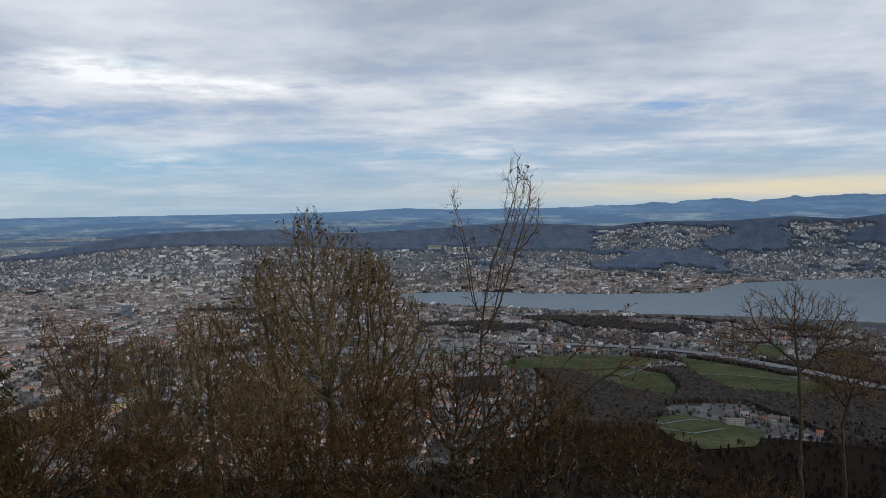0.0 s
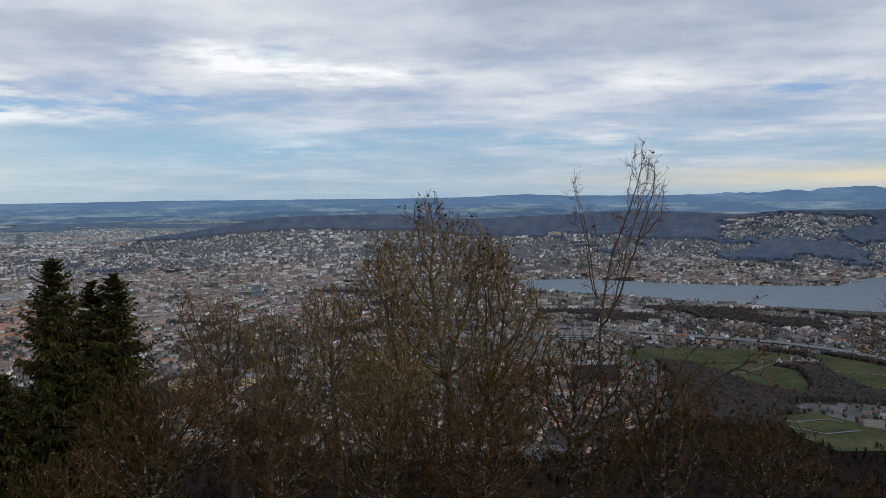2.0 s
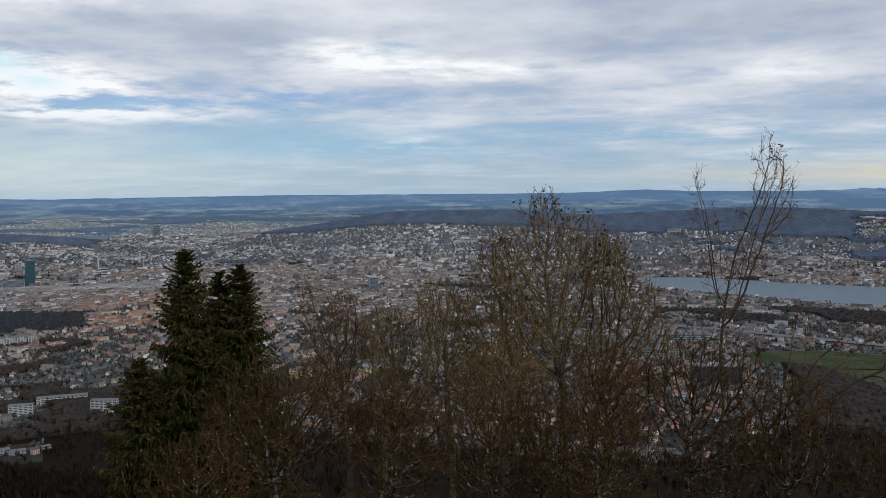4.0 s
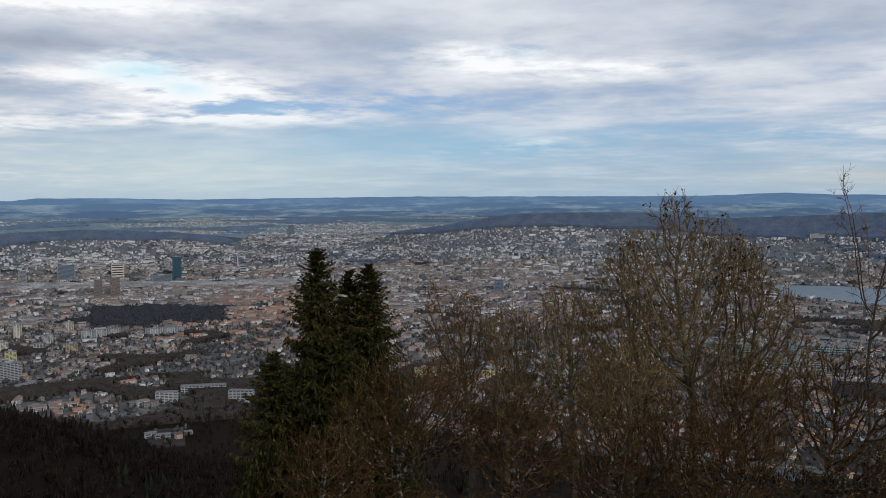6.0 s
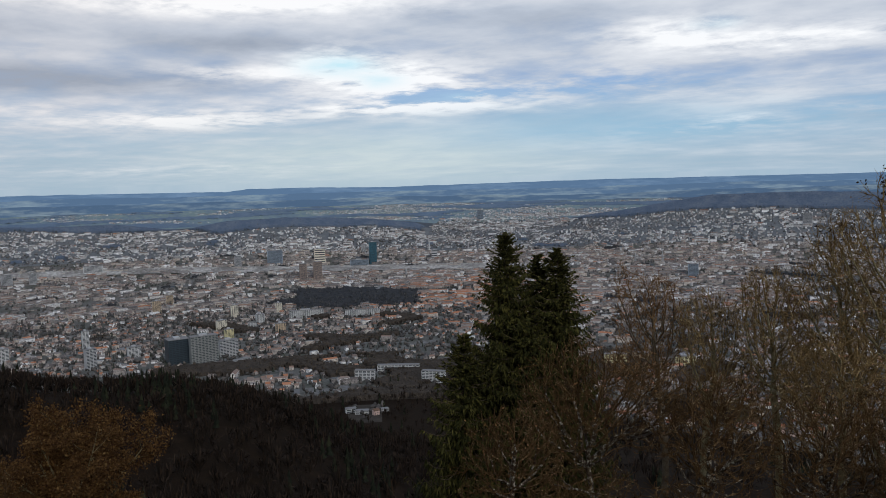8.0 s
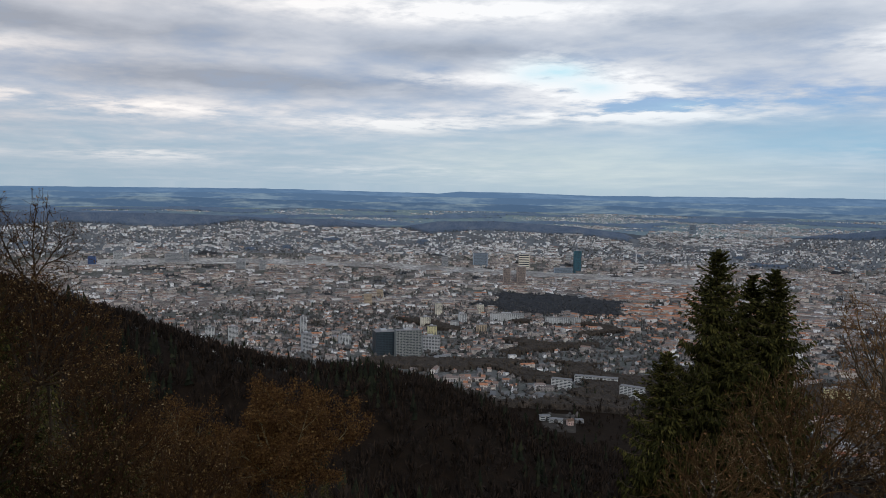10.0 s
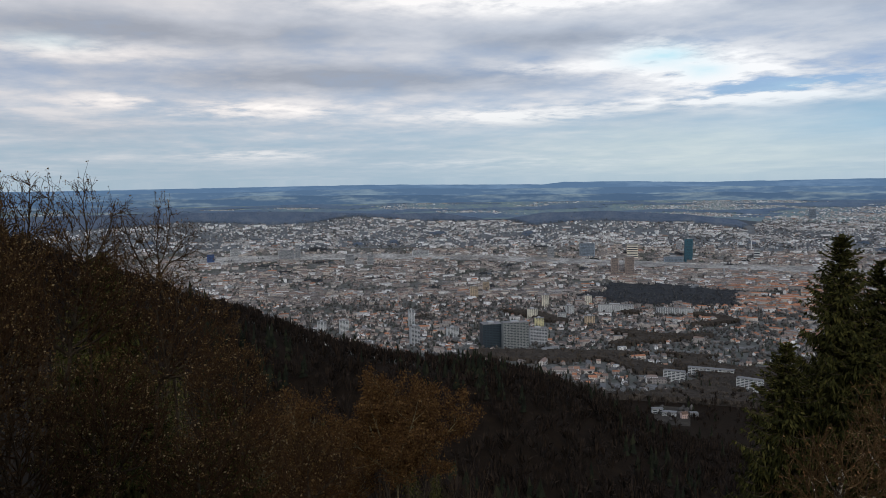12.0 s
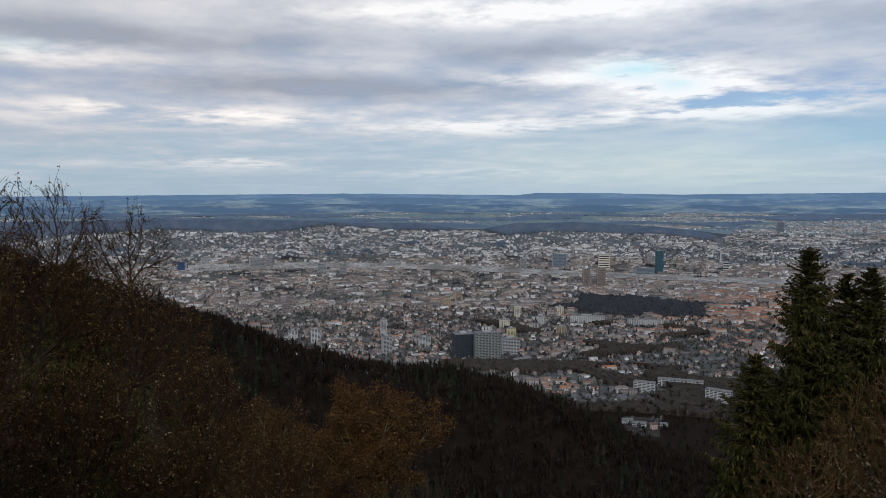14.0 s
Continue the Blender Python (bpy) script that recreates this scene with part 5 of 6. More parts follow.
def toward(phi, el, r):
    """A point at a bearing and height angle from the look-out, at a distance on the plan."""
    p = radians(phi)
    return np.array([-math.sin(p) * r, math.cos(p) * r, EYE_Z + r * math.tan(radians(el))])


def top_height(phi, r, el):
    return EYE_Z + r * math.tan(radians(el)) - spot(phi, r).z


M["bark"] = material("bark", ((0.3, (0.066, 0.048, 0.025)), (0.5, (0.14, 0.112, 0.060)), (0.62, (0.235, 0.20, 0.115)), (0.75, (0.36, 0.33, 0.21))), 6.0, 0.95, 0.4, 40)
M["dark_bark"] = material("dark_bark", ((0.3, (0.036, 0.025, 0.016)), (0.5, (0.075, 0.056, 0.036)), (0.7, (0.14, 0.115, 0.08))), 6.0, 0.95, 0.4, 40)
M["pale_bark"] = material("pale_bark", ((0.42, (0.026, 0.016, 0.010)), (0.54, (0.066, 0.048, 0.031)), (0.60, (0.44, 0.41, 0.33))), 15.0, 0.95, 0.4, 40)
M["twig"] = material("twig", ((0.32, (0.052, 0.030, 0.012)), (0.49, (0.128, 0.079, 0.032)), (0.58, (0.24, 0.165, 0.072)), (0.67, (0.50, 0.40, 0.22))), 7.0, 0.9)
M["rust_twig"] = material("rust_twig", ((0.3, (0.052, 0.026, 0.011)), (0.50, (0.120, 0.064, 0.027)), (0.60, (0.22, 0.132, 0.060)), (0.70, (0.40, 0.30, 0.17))), 3.0, 0.9)
M["thicket_twig"] = material("thicket_twig", ((0.3, (0.020, 0.010, 0.005)), (0.55, (0.044, 0.024, 0.011)), (0.75, (0.09, 0.057, 0.026))), 3.0, 0.9)
M["rust_leaf"] = material("rust_leaf", ((0.0, (0.05, 0.020, 0.007)), (0.5, (0.10, 0.043, 0.012)), (0.85, (0.15, 0.072, 0.02)), (1.0, (0.24, 0.14, 0.045))), 2.0, 0.8, by="island")
M["beech_leaf"] = material("beech_leaf", ((0.0, (0.038, 0.018, 0.008)), (0.5, (0.072, 0.036, 0.013)), (0.85, (0.106, 0.056, 0.02)), (1.0, (0.15, 0.09, 0.034))), 2.0, 0.9, by="island")
M["dull_leaf"] = material("dull_leaf", ((0.0, (0.020, 0.0105, 0.0045)), (0.60, (0.074, 0.041, 0.0155)), (0.88, (0.14, 0.086, 0.034)), (1.0, (0.30, 0.22, 0.12))), 2.0, 0.9, by="island")
M["needle"] = material("needle", ((0.0, (0.015, 0.016, 0.0055)), (0.6, (0.039, 0.038, 0.011)), (1.0, (0.092, 0.080, 0.022))), 2.0, 0.92, by="island")

M["bush_twig"] = material("bush_twig", ((0.34, (0.030, 0.0155, 0.0065)), (0.52, (0.068, 0.038, 0.0155)), (0.60, (0.135, 0.084, 0.038)), (0.68, (0.44, 0.36, 0.23))), 7.0, 0.9)
M["thicket_bark"] = material("thicket_bark", ((0.3, (0.024, 0.016, 0.010)), (0.5, (0.046, 0.033, 0.021)), (0.7, (0.085, 0.067, 0.045))), 6.0, 0.95, 0.4, 40)
M["seed"] = material("seed", ((0.3, (0.012, 0.007, 0.005)), (0.7, (0.03, 0.016, 0.010))), 3.0, 0.9)
M["red_leaf"] = material("red_leaf", ((0.0, (0.07, 0.016, 0.010)), (0.5, (0.13, 0.030, 0.016)), (1.0, (0.18, 0.06, 0.03))), 2.0, 0.8, by="island")


def colonize(g, trunk, goals, step, far, kill, rise, wander):
    """Branches that grow towards free points of the crown; returns nodes and their parents."""
    nodes = [np.array(p, float) for p in trunk]
    parent = [-1] + list(range(len(trunk) - 1))
    goals = np.array(goals)
    near = np.full(len(goals), 1e9)
    who = np.zeros(len(goals), int)

    def meet(first):
        nonlocal near, who
        fresh = np.array(nodes[first:])
        d = np.linalg.norm(goals[:, None] - fresh[None], axis=2)
        j = d.argmin(1)
        m = d[np.arange(len(goals)), j]
        closer = m < near
        near, who = np.where(closer, m, near), np.where(closer, j + first, who)

    meet(0)
    seen = set()
    for turn in range(150):
        if not len(goals):
            break
        act = near < (far if turn > 12 else 1e9)
        if not act.any():
            break
        pos = np.array(nodes)
        pull = np.zeros((len(nodes), 3))
        d = goals[act] - pos[who[act]]
        np.add.at(pull, who[act], d / np.maximum(np.linalg.norm(d, axis=1, keepdims=True), 1e-6))
        first = len(nodes)
        idx = np.unique(who[act])
        up = np.array(parent)[idx]
        v = pull[idx] / np.maximum(np.linalg.norm(pull[idx], axis=1, keepdims=True), 1e-6)
        w = np.where(up[:, None] >= 0, pos[idx] - pos[np.maximum(up, 0)], 0.0)
        v += 0.55 * w / np.maximum(np.linalg.norm(w, axis=1, keepdims=True), 1e-6)
        v += g.normal(0, wander, v.shape) + np.array([0, 0, rise])
        q = pos[idx] + v / np.maximum(np.linalg.norm(v, axis=1, keepdims=True), 1e-6) * step
        for i, key, p in zip(idx.tolist(), map(tuple, np.round(q / (step * 0.45)).astype(int).tolist()), q):
            if key not in seen:
                seen.add(key)
                nodes.append(p)
                parent.append(i)
        if len(nodes) == first:
            break
        meet(first)
        live = near > kill
        goals, near, who = goals[live], near[live], who[live]
    return np.array(nodes), np.array(parent)


def crown_tree(name, seed, r, foot, lobes, label, bark, twig, n=1500, step=0.10, tip=0.0062, rise=0.25, wander=0.22, far=0.9, kill=0.105, power=2.35, sprigs=2.2, leaf=None, leaf_n=0, leaf_size=0.045,
               deep=0.8, category="tree", group="bare trees on the slope", thick=0.09, seeds=0):
    """A bare tree as a thing: trunk, limbs and a crown of twigs that fills its lobes.
    foot: bearing and height angle of points on the trunk above its base; lobes: bearing, height, half widths in degrees, share."""
    g = np.random.default_rng(seed)
    base = spot(foot[0][0], r)
    b = np.array(base)
    trunk = [np.zeros(3)]
    for q in foot:
        p = toward(*q, r) - b
        k = max(1, int(np.linalg.norm(p - trunk[-1]) / (step * 2.5)))
        start = trunk[-1]
        trunk += [start + (p - start) * (i + 1) / k + g.normal(0, 0.018, 3) * (i + 1 < k) for i in range(k)]
    goals = []
    total = sum(l[4] for l in lobes)
    for phi, el, hw, hh, share in lobes:
        c = toward(phi, el, r) - b
        m = int(n * share / total)
        d = g.normal(0, 1, (m, 3))
        d *= (g.random((m, 1)) ** 0.36) / np.linalg.norm(d, axis=1, keepdims=True)
        w, h = r * math.tan(radians(hw)), r * math.tan(radians(hh))
        p = radians(phi)
        across, away = np.array([math.cos(p), math.sin(p), 0]), np.array([-math.sin(p), math.cos(p), 0])
        goals.append(c + d[:, :1] * w * across + d[:, 1:2] * w * deep * away + d[:, 2:] * np.array([0, 0, h]))
    pos, par = colonize(g, trunk, np.concatenate(goals), step, far, kill, rise, wander)
    count = len(pos)
    load = np.zeros(count)
    kids = np.zeros(count, int)
    for i in range(count - 1, 0, -1):
        if load[i] == 0:
            load[i] = tip ** power
        load[par[i]] += load[i]
        kids[par[i]] += 1
    rad = np.minimum(np.maximum(load, tip ** power) ** (1 / power), thick)
    heir = np.full(count, -1)
    for i in range(1, count):
        j = par[i]
        if heir[j] < 0 or load[i] > load[heir[j]]:
            heir[j] = i
    owner = np.full(count, -1)          # 0 the trunk, k a limb, -1 the twigs
    owner[0] = 0
    limbs = 0
    for i in range(1, count):
        j = par[i]
        if owner[j] == 0 and heir[j] == i and rad[i] > tip * 3.2:
            owner[i] = 0
        elif owner[j] == 0 and rad[i] > tip * 2.6 and limbs < 14:
            limbs += 1
            owner[i] = limbs
        elif owner[j] > 0 and rad[i] > tip * 2.2:
            owner[i] = owner[j]
    segs = np.concatenate([pos[par[1:]], pos[1:], np.minimum(rad[par[1:]], rad[1:] * 1.5)[:, None], rad[1:, None]], 1)
    own = owner[1:]
    root = new(name)
    root.location = base
    for k in range(limbs + 1):
        if (own == k).any():
            v, f = tubes(segs[own == k], 6 if k == 0 else 4)
            part("limb" if k else "trunk", mesh_from("limb" if k else "trunk", v, [f], [bark], smooth=True), root)
    rest = [segs[own < 0]]
    thin = np.nonzero((rad < tip * 1.8) & (owner < 0))[0]
    if len(thin) and sprigs:
        pick = g.choice(thin, int(len(thin) * sprigs))
        d = pos[pick] - pos[par[pick]]
        d = d / np.maximum(np.linalg.norm(d, axis=1, keepdims=True), 1e-6) + g.normal(0, 0.55, (len(pick), 3)) + np.array([0, 0, 0.35])
        d /= np.linalg.norm(d, axis=1, keepdims=True)
        end = pos[pick] + d * g.uniform(0.08, 0.30, (len(pick), 1))
        rest.append(np.concatenate([pos[pick], end, np.full((len(pick), 1), tip * 0.85), np.full((len(pick), 1), tip * 0.6)], 1))
        ends = end
    else:
        ends = pos[thin]
    v, f = tubes(np.concatenate(rest), 3)
    crown = part("crown", mesh_from("crown", v, [f], [twig]), root, "fine bare twigs")
    if leaf and leaf_n:
        at = ends[g.integers(0, len(ends), leaf_n)]
        part("foliage", leaves_mesh("foliage", at + g.normal(0, 0.02, at.shape), leaf_size, leaf, g), crown, "withered leaves that hang on")
    if seeds:
        high = ends[np.argsort(-ends[:, 2])[: seeds * 5]]
        at = high[g.integers(0, len(high), seeds)]
        part("seed_head", leaves_mesh("seed_head", np.repeat(at, 3, 0) + g.normal(0, 0.012, (seeds * 3, 3)), 0.055, M["seed"], g), crown, "dark dry seed heads")
    return tagged(root, label, category, group)


def near_trees():
    lichen = "bare grey-brown tree with lichen-flecked branches on the slope"
    # the broad tree in the middle
    crown_tree("bare_tree", 3, 18.0, ((7.6, -19.5), (7.9, -17.2)), ((9.3, -3.6, 1.5, 3.5, 0.7), (7.2, -4.4, 1.8, 2.7, 0.7), (5.4, -5.2, 1.6, 2.4, 0.5), (11.4, -5.6, 1.8, 2.8, 0.7), (8.6, -9.6, 4.2, 4.2, 1.0)),
               lichen, M["bark"], M["twig"], 2700, rise=0.35, leaf=M["dull_leaf"], leaf_n=500, leaf_size=0.04, seeds=50)
    crown_tree("bare_tree", 4, 18.4, ((9.4, -19.5), (10.2, -17)), ((12.8, -7.2, 1.7, 4.2, 1.0), (14.2, -9.6, 1.6, 3.6, 0.7), (11.4, -10.8, 2.2, 4.0, 0.8)), lichen, M["bark"], M["twig"], 1500, rise=0.35, leaf=M["rust_leaf"], leaf_n=400, leaf_size=0.04, seeds=20)
    crown_tree("bare_tree", 5, 17.8, ((6.4, -19.5), (5.8, -17)), ((4.9, -6.4, 2.0, 3.2, 1.0), (3.0, -8.8, 1.8, 3.0, 0.8), (1.6, -11.4, 2.0, 2.4, 0.6), (4.4, -11.8, 2.8, 3.6, 0.9)),
               lichen, M["dark_bark"], M["twig"], 1700, rise=0.32, leaf=M["dull_leaf"], leaf_n=900, leaf_size=0.04, seeds=60)
    # its lower neighbours: base bearing, distance, lobes, goals
    for seed, r, foot, lobes, n, twig in (
            (8, 18.6, ((15.8, -18), (16.2, -14.5)), ((16.7, -9.9, 2.1, 3.7, 1.0), (15.0, -13, 2.6, 3.2, 0.7)), 1500, "twig"),
            (12, 19.2, ((20.6, -18), (20.3, -15)), ((20.4, -11.2, 2.1, 3.5, 1.0), (19.0, -14.5, 2.6, 3.0, 0.7)), 1300, "twig"),
            (17, 19.6, ((23.2, -18), (23.6, -14.5)), ((23.6, -10.5, 1.9, 3.6, 1.0), (25.9, -8.6, 1.0, 2.7, 0.22), (25.0, -13.2, 2.4, 2.6, 0.6)), 1250, "rust_twig"),
            (19, 17.0, ((12.0, -20), (12.0, -17)), ((12.3, -14.5, 3.6, 4.2, 1.0),), 1200, "twig"),
            (20, 17.2, ((5.0, -20), (4.9, -17)), ((4.6, -15.0, 3.6, 3.9, 1.0),), 1100, "rust_twig")):
        crown_tree("bare_tree", seed, r, foot, lobes, lichen, M["dark_bark"] if twig == "rust_twig" else M["bark"], M[twig], int(n * 1.5), rise=0.34, leaf=M["rust_leaf"] if twig == "rust_twig" else M["dull_leaf"], leaf_n=int(n * 0.5), leaf_size=0.04)
    # low reddish bushes with pale flecked stems: distance, stem, lobes, goals
    for seed, r, foot, lobes, n in (
            (31, 14.5, ((27.5, -25), (28.5, -20)), ((29.0, -15.8, 4.4, 4.6, 1.0), (24.5, -15.6, 3.4, 3.6, 0.7)), 2400),
            (32, 14.0, ((21.0, -25), (20.5, -21)), ((19.8, -17.2, 4.4, 4.0, 1.0),), 1500),
            (30, 15.6, ((9.5, -25), (9.4, -21)), ((9.3, -17.0, 3.2, 4.2, 1.0),), 1300),
            (33, 14.6, ((13.5, -25), (13.0, -21)), ((13.0, -18.2, 4.6, 4.2, 1.0),), 1500),
            (34, 14.2, ((6.0, -25), (5.5, -21)), ((5.5, -18.6, 4.6, 4.0, 1.0),), 1500),
            (36, 15.5, ((-1.0, -24), (-0.5, -18)), ((-0.2, -13.2, 3.0, 3.8, 1.0), (-3.6, -12.8, 2.4, 3.2, 0.6), (-2.5, -17.5, 3.4, 3.6, 0.9)), 1900),
            (37, 16.0, ((-7.5, -25), (-7.0, -21)), ((-7.0, -15.8, 4.0, 4.0, 1.0),), 1300),
            (39, 17.0, ((-14.0, -25), (-14.0, -21)), ((-13.6, -17.6, 4.2, 3.4, 1.0),), 1000),
            (41, 18.0, ((-22.0, -25), (-21.0, -22)), ((-21.0, -20.0, 4.6, 2.4, 1.0),), 900),
            (38, 13.0, ((34.5, -26), (34.0, -22)), ((33.6, -19.0, 3.6, 3.0, 1.0),), 1000)):
        crown_tree("bare_bush", seed, r, foot, lobes + ((foot[1][0], -22.5, 4.4, 3.2, 0.45),), "dense reddish-brown bare bush with pale flecked stems", M["pale_bark"], M["bush_twig"], int(n * 1.05), 0.09, rise=0.16, wander=0.3, sprigs=1.7, kill=0.11, leaf=M["rust_leaf"], leaf_n=int(n * 0.3),
                   leaf_size=0.045, category="bush", group="bare bushes on the slope", thick=0.045, power=2.1)
    # tall thin tree with two leaders
    crown_tree("bare_tree", 51, 20.0, ((-2.9, -16), (-2.6, -10.5)), ((-3.2, -7.2, 0.9, 2.6, 0.5), (-4.4, -3.6, 1.2, 3.2, 0.8), (-5.7, -0.6, 1.5, 2.8, 1.0), (-5.4, 1.6, 1.1, 2.0, 0.5), (-1.9, -4.0, 0.8, 3.4, 0.4), (-1.0, -0.7, 0.7, 2.1, 0.2)),
               "tall slender bare tree with two steep leaders", M["dark_bark"], M["rust_twig"], 1250, 0.11, tip=0.0042, power=2.7, rise=0.6, wander=0.16, far=1.2, kill=0.12, sprigs=0.9, leaf=M["rust_leaf"], leaf_n=70, leaf_size=0.05, deep=1.0, thick=0.045, seeds=14)
    # spreading bare tree and its neighbour
    crown_tree("bare_tree", 61, 22.0, ((-24.0, -18.7), (-23.9, -14.9), (-23.8, -11.3)), ((-23.4, -7.2, 1.4, 1.8, 0.9), (-25.4, -7.6, 2.0, 1.5, 1.0), (-21.5, -7.6, 1.5, 1.7, 0.8), (-19.9, -9.4, 1.8, 1.5, 0.6), (-26.6, -9.4, 2.0, 1.2, 0.6)),
               "bare tree with a wide fan-shaped crown on the slope", M["dark_bark"], M["rust_twig"], 1700, 0.11, tip=0.0056, power=2.75, rise=0.42, wander=0.14, kill=0.12, sprigs=1.0, thick=0.075)
    crown_tree("bare_tree", 62, 25.0, ((-26.6, -19), (-26.3, -14)), ((-26.0, -11.2, 2.2, 1.8, 1.0), (-28.4, -11.2, 2.0, 1.6, 0.8)), "bare tree with a wide fan-shaped crown on the slope", M["dark_bark"], M["rust_twig"], 1000, 0.12, tip=0.0056, power=2.75, rise=0.4, wander=0.14, sprigs=0.8, thick=0.06)
    # leaning shoots beside the thin tree
    crown_tree("bare_bush", 71, 17.0, ((-2.0, -22), (-5.0, -17.3)), ((-8.0, -13.6, 1.8, 2.4, 0.7), (-10.2, -10.6, 1.2, 2.2, 0.5), (-12.4, -8.6, 1.0, 1.8, 0.3), (-7.4, -9.6, 0.9, 2.4, 0.35), (-13.4, -11.5, 1.4, 2.6, 0.4)),
               "bare bush with long leaning shoots and a few red leaves", M["dark_bark"], M["rust_twig"], 1000, 0.12, rise=0.35, wander=0.14, far=1.3, kill=0.18, sprigs=0.5, leaf=M["red_leaf"], leaf_n=110, leaf_size=0.06, category="bush", group="bare bushes on the slope", thick=0.04)
    # leafy thicket at the edge of the spur
    thin = "slender tree with brown withered leaves hanging on"
    for seed, r, foot, lobes, n, lv in (
            (81, 16.0, ((84.2, -12), (84.1, -6)), ((84.0, -1.6, 0.8, 2.3, 1.0), (85.6, -2.6, 1.0, 2.6, 0.9), (82.6, -3.2, 0.9, 2.4, 0.8)), 620, 260),
            (82, 16.5, ((87.4, -12), (87.3, -6)), ((87.3, -1.8, 0.9, 2.2, 1.0), (88.6, -2.6, 1.0, 2.6, 0.8), (86.2, -1.4, 0.6, 2.0, 0.5)), 620, 260),
            (83, 17.0, ((79.0, -14), (79.4, -9)), ((79.4, -3.2, 0.7, 2.5, 1.0), (77.9, -4.6, 0.9, 1.8, 0.6), (80.8, -4.4, 1.0, 2.4, 0.8), (82.0, -3.6, 0.7, 2.6, 0.6)), 700, 320),
            (84, 15.0, ((90.0, -12), (90.5, -5)), ((91.0, -2.0, 2.4, 3.4, 1.0), (94.5, -1.5, 2.4, 3.4, 1.0)), 900, 1500),
            (85, 15.5, ((86.5, -20), (86.0, -14)), ((87.0, -7.0, 3.2, 4.2, 1.0), (83.4, -7.4, 2.6, 3.8, 0.9)), 1500, 3000),
            (86, 15.8, ((80.5, -20), (80.2, -14)), ((79.8, -9.6, 2.8, 4.0, 1.0), (77.0, -11.0, 2.4, 3.2, 0.7)), 1300, 2600),
            (87, 14.0, ((77.0, -24), (76.2, -18)), ((75.6, -14.6, 3.0, 3.6, 1.0), (73.6, -16.8, 2.2, 3.0, 0.6)), 1000, 2000),
            (88, 12.5, ((84.0, -26), (83.6, -20)), ((83.4, -15.6, 4.2, 4.2, 1.0),), 1100, 2600),
            (89, 12.0, ((90.0, -26), (90.0, -18)), ((89.6, -9.0, 3.4, 5.8, 1.0),), 1300, 2800),
            (90, 12.0, ((78.0, -27), (77.5, -22)), ((77.4, -19.6, 3.8, 3.4, 1.0),), 900, 1900),
            (91, 11.5, ((90.5, -27), (90.0, -22)), ((89.0, -16.5, 3.8, 4.4, 1.0), (86.5, -20.5, 3.4, 3.2, 0.7)), 1100, 2200),
            (95, 13.5, ((91.0, -16), (90.4, -10)), ((89.4, -4.2, 1.7, 3.4, 1.0), (91.8, -4.0, 2.2, 4.0, 1.0)), 900, 1500),
            (92, 12.5, ((70.5, -27), (70.2, -22)), ((70.0, -20.0, 3.0, 2.6, 1.0),), 600, 1100)):
        crown_tree("thicket_tree", seed, r, foot, lobes, thin, M["thicket_bark"], M["thicket_twig"], int(n * (2.6 if seed < 84 else 1.7)), 0.11, tip=0.0045 if seed < 84 else 0.006, power=2.9, rise=0.75 if seed < 84 else 0.45, wander=0.2, sprigs=1.3, leaf=M["dull_leaf"], leaf_n=int(lv * 1.6), leaf_size=0.036, group="leafy thicket trees", thick=0.03 if seed < 84 else 0.035)
    # slim pale stems that stand in front of the thicket
    for seed, phi, el, r in ((401, 86.6, -13.5, 11.5), (402, 80.7, -15.0, 11.0), (403, 74.9, -15.6, 11.5), (404, 72.0, -17.0, 11.0), (405, 83.0, -16.5, 11.2)):
        crown_tree("young_tree", seed, r, ((phi + 0.5, -28), (phi, el - 2.5)), ((phi - 0.1, el - 1.2, 0.4, 1.3, 1.0),), "slim young tree with a pale stem", M["pale_bark"], M["thicket_twig"], 40, 0.1, rise=0.6, sprigs=0.5, thick=0.018, group="young trees on the slope")


